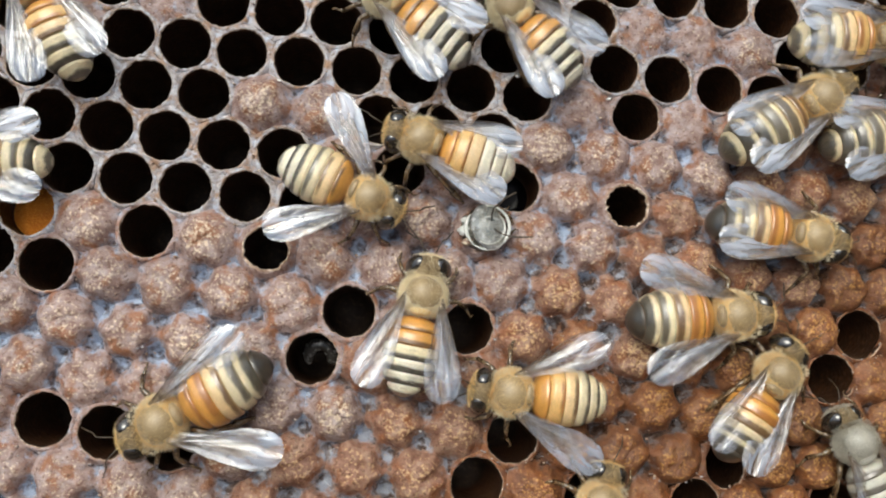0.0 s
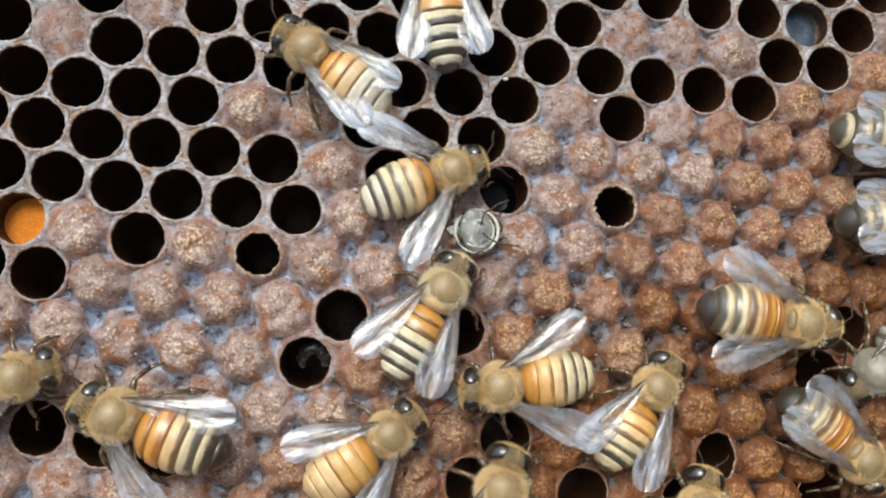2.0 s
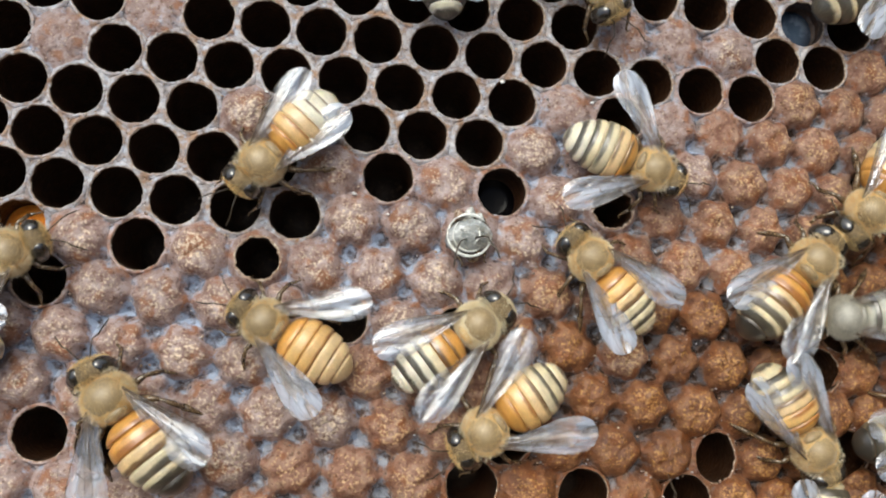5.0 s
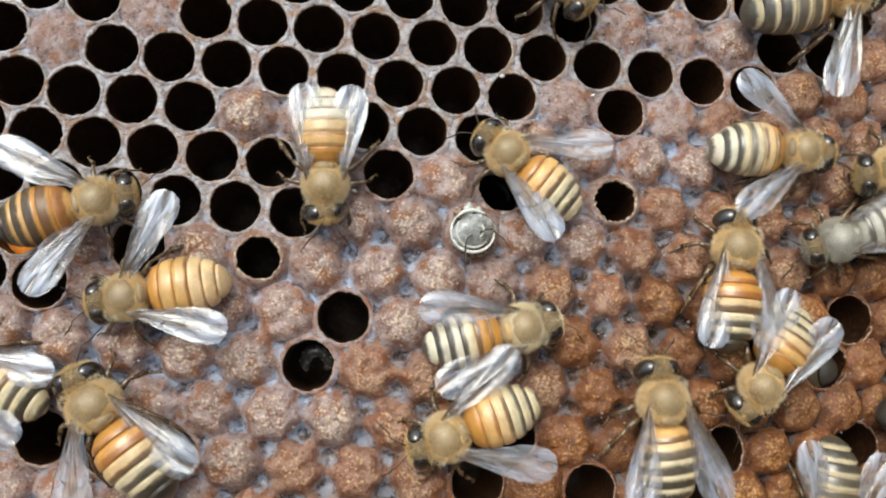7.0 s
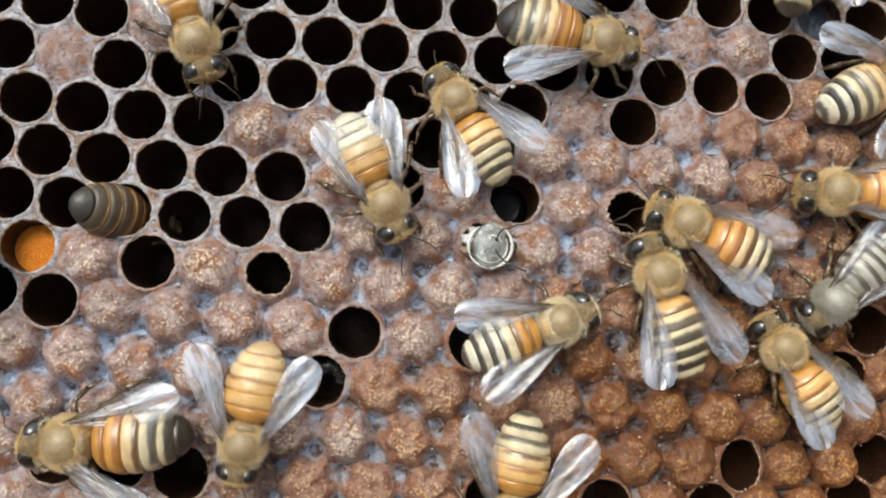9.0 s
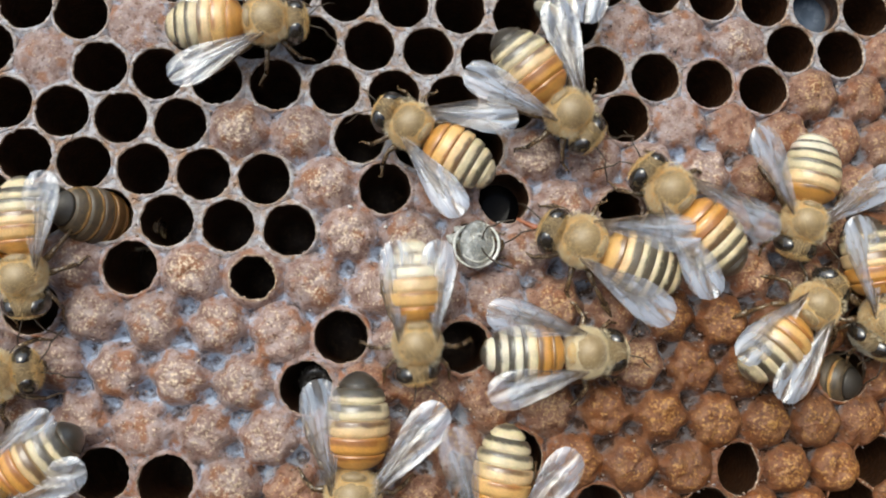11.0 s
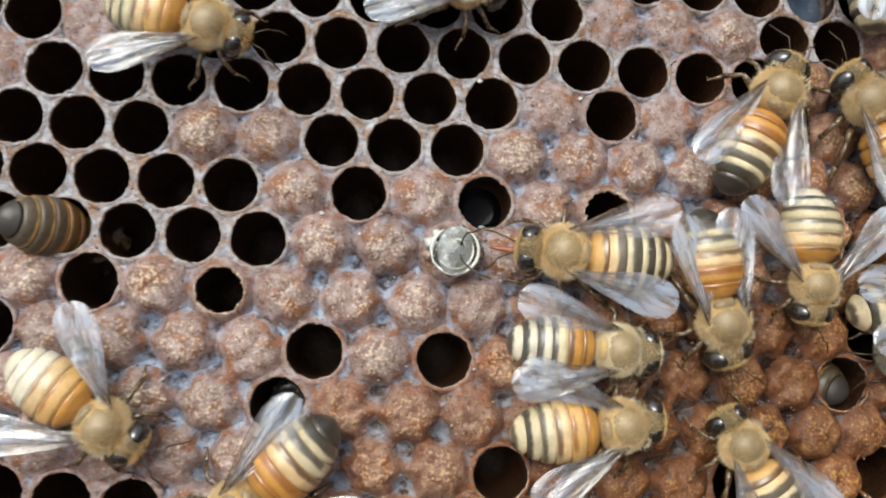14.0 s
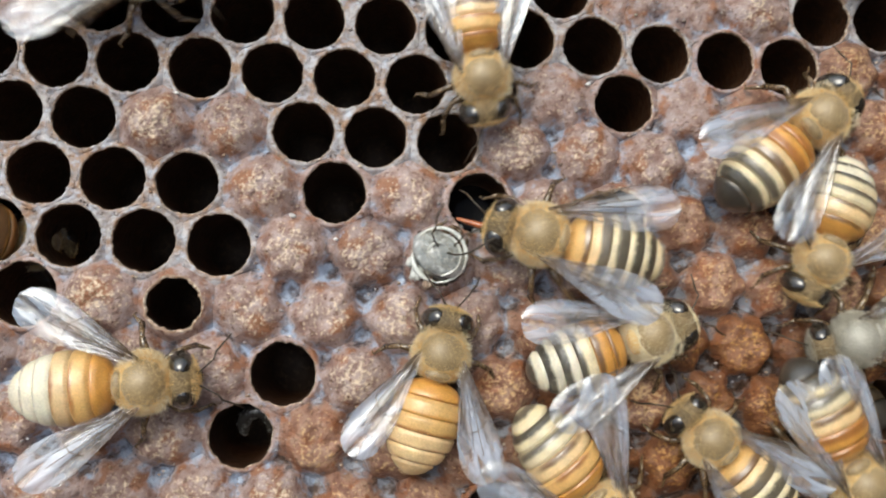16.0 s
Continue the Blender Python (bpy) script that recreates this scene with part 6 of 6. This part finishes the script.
    crawl(bee_t, [
        (0.00, pose(-0.05443, -0.03315, 0.00045, 0, 0, 8.2)),
        (9.00, pose(-0.04492, -0.02188, 0.00045, 0, 0, 20.5)),
        (11.00, pose(-0.03232, -0.02019, 0.00045, 0, 0, 16.3)),
        (11.50, pose(-0.03197, -0.02035, 0.00045, 0, 0, 13.5)),
        (12.00, pose(-0.02746, -0.01975, 0.00045, 0, 0, 11.8)),
        (12.50, pose(-0.02472, -0.01920, 0.00045, 0, 0, -14.6)),
        (13.00, pose(-0.02372, -0.01927, 0.00045, 0, 0, -22.4)),
        (13.50, pose(-0.02087, -0.01876, 0.00045, 0, 0, -27.3)),
        (14.00, pose(-0.01991, -0.01899, 0.00045, 0, 0, -31.3)),
        (14.50, pose(-0.01883, -0.01920, 0.00045, 0, 0, 8.2)),
        (15.00, pose(-0.01648, -0.01763, 0.00045, 0, 0, 4.3)),
        (15.50, pose(-0.01593, -0.01582, 0.00045, 0, 0, 6.2)),
        (16.00, pose(-0.01390, -0.01494, 0.00045, 0, 0, 7.6)),
    ])
    crawl(bee_u, [
        (0.00, pose(-0.03786, -0.04494, 0.00045, 0, 0, -133.1)),
        (9.00, pose(-0.03623, -0.03466, 0.00045, 0, 0, -135.6)),
        (11.00, pose(-0.02728, -0.02737, 0.00045, 0, 0, -140.1)),
        (11.50, pose(-0.02731, -0.02737, 0.00045, 0, 0, -143.6)),
        (12.00, pose(-0.02384, -0.02628, 0.00045, 0, 0, -134.4)),
        (12.50, pose(-0.02368, -0.02752, 0.00045, 0, 0, -132.4)),
        (13.00, pose(-0.01980, -0.02939, 0.00045, 0, 0, -103.8)),
        (13.50, pose(-0.02626, -0.02970, 0.00045, 0, 0, -120.2)),
        (14.00, pose(-0.02697, -0.03210, 0.00045, 0, 0, -124.9)),
        (16.00, pose(-0.02482, -0.03164, 0.00045, 0, 0, -125.0)),
    ])
    walk(bee_in_cell, [
        (0, pose(0.04348, -0.01308, -0.01350, 0, 60, 168)),
        (4.2, pose(0.04348, -0.01308, -0.01350, 0, 60, 168)),
        (6.3, pose(0.04348, -0.01308, -0.00640, 0, 58, 168)),
        (11, pose(0.04348, -0.01308, -0.00540, 0, 56, 168)),
        (12.5, pose(0.04348, -0.01308, -0.00540, 0, 56, 160)),
        (13, pose(0.04378, -0.01308, -0.00740, 0, 60, 150)),
        (16, pose(0.04378, -0.01308, -0.00760, 0, 60, 150)),
    ])
    walk(EMERGING, [
        (0, pose(0.00863, -0.00407, 0.0009, 0, 0, 30)),
        (0.5, pose(0.00863, -0.00407, 0.0009, 0, 0, 8)),
        (1, pose(0.00853, -0.00417, 0.0009, 0, 0, 0)),
        (1.5, pose(0.00883, -0.00417, 0.0009, 0, 0, -5)),
        (2, pose(0.00853, -0.00417, 0.0009, 0, 0, 20)),
        (2.5, pose(0.00853, -0.00407, 0.0009, 0, 0, 25)),
        (3, pose(0.00843, -0.00407, 0.0009, 0, 0, -20)),
        (3.5, pose(0.00833, -0.00387, 0.0009, 0, 0, -85)),
        (4, pose(0.00813, -0.00417, 0.0009, 0, 0, -95)),
        (6.5, pose(0.00803, -0.00447, 0.0009, 0, 0, -30)),
        (7, pose(0.00823, -0.00437, 0.0009, 0, 0, -60)),
        (7.5, pose(0.00843, -0.00437, 0.0009, 0, 0, -10)),
        (8, pose(0.00863, -0.00447, 0.0009, 0, 0, -40)),
        (8.5, pose(0.00873, -0.00447, 0.0009, 0, 0, 0)),
        (11, pose(0.00853, -0.00427, 0.0009, 0, 0, 5)),
        (11.5, pose(0.00843, -0.00417, 0.0009, 0, 0, 0)),
        (12, pose(0.00843, -0.00417, 0.0009, 0, 0, 5)),
        (12.5, pose(0.00863, -0.00417, 0.0009, 0, 0, 0)),
        (13, pose(0.00853, -0.00417, 0.0009, 0, 0, -5)),
        (13.5, pose(0.00853, -0.00417, 0.0009, 0, 0, 0)),
        (14, pose(0.00843, -0.00417, 0.0009, 0, 0, 0)),
        (14.5, pose(0.00843, -0.00417, 0.0009, 0, 0, 5)),
        (15, pose(0.00823, -0.00407, 0.0009, 0, 0, 15)),
        (15.5, pose(0.00843, -0.00407, 0.0009, 0, 0, 0)),
        (16, pose(0.00803, -0.00397, 0.0009, 0, 0, 60)),
    ])
    # wings that open and fold again
    flap(bee_b, -1, [(0, 11), (3.5, 10), (3.9, 42), (4.2, 40), (5.5, 6), (6.6, 6), (7.2, 11), (8.7, 14), (10.5, 8), (16, 5)])
    flap(bee_b, 1, [(0, 12), (6.6, 8), (7.2, 13), (8.7, 16), (10.5, 10), (16, 7)])
    flap(bee_n, 1, [(0, 28), (12.4, 30), (13.2, 10), (16, 8)])
    flap(bee_n, -1, [(0, 28), (12.4, 26), (13.2, 10), (16, 8)])
    flap(bee_k, 1, [(0, 26), (4.2, 24), (6.3, 12), (8.7, 14), (10.8, 22), (12.5, 20), (16, 24)])
    flap(bee_k, -1, [(0, 26), (4.2, 24), (6.3, 14), (8.7, 14), (10.8, 20), (12.5, 22), (16, 24)])
    flap(bee_e, -1, [(0, 18), (4.2, 20), (6.3, 32), (7, 42), (8, 42), (8.5, 27), (11, 33), (12, 30), (12.5, 36), (13.5, 20), (16, 18)])
    flap(bee_e, 1, [(0, 18), (4.2, 18), (8.5, 20), (11, 26), (12, 30), (12.5, 36), (13.5, 20), (16, 18)])
    flap(bee_i, -1, [(0, 8), (4.2, 8), (6.3, 55), (7.5, 66), (8.2, 60), (9.5, 10), (16, 8)])
    flap(bee_q, -1, [(0, 14), (8.7, 14), (10.5, 32), (16, 36)])
    flap(bee_g, -1, [(0, 30), (4.2, 30), (6.2, 56), (7.6, 56), (8.0, 34), (16, 30)])
    # the tongue stays drawn in until the bee feeds the young one
    walk(tongue, [(0, pose(-0.0026, 0, -0.0004)), (9.8, pose(-0.0026, 0, -0.0004)), (10.7, pose(0, 0, 0)), (16, pose(0, 0, 0))])
    # the diving bee folds its wings forward along its sides
    for ob in bee_diving.children:
        if "wing" in ob.name:
            s = 1 if ob.location.y > 0 else -1
            x, y, z = ob.location
            walk(ob, [(t, pose(x, y, z, 0, 3 - max(0, a - 60) * 0.33, -s * a)) for t, a in ((0, 32), (7.0, 42), (7.3, 78), (7.5, 100), (7.7, 150), (7.9, 174), (16, 174))])


motions()
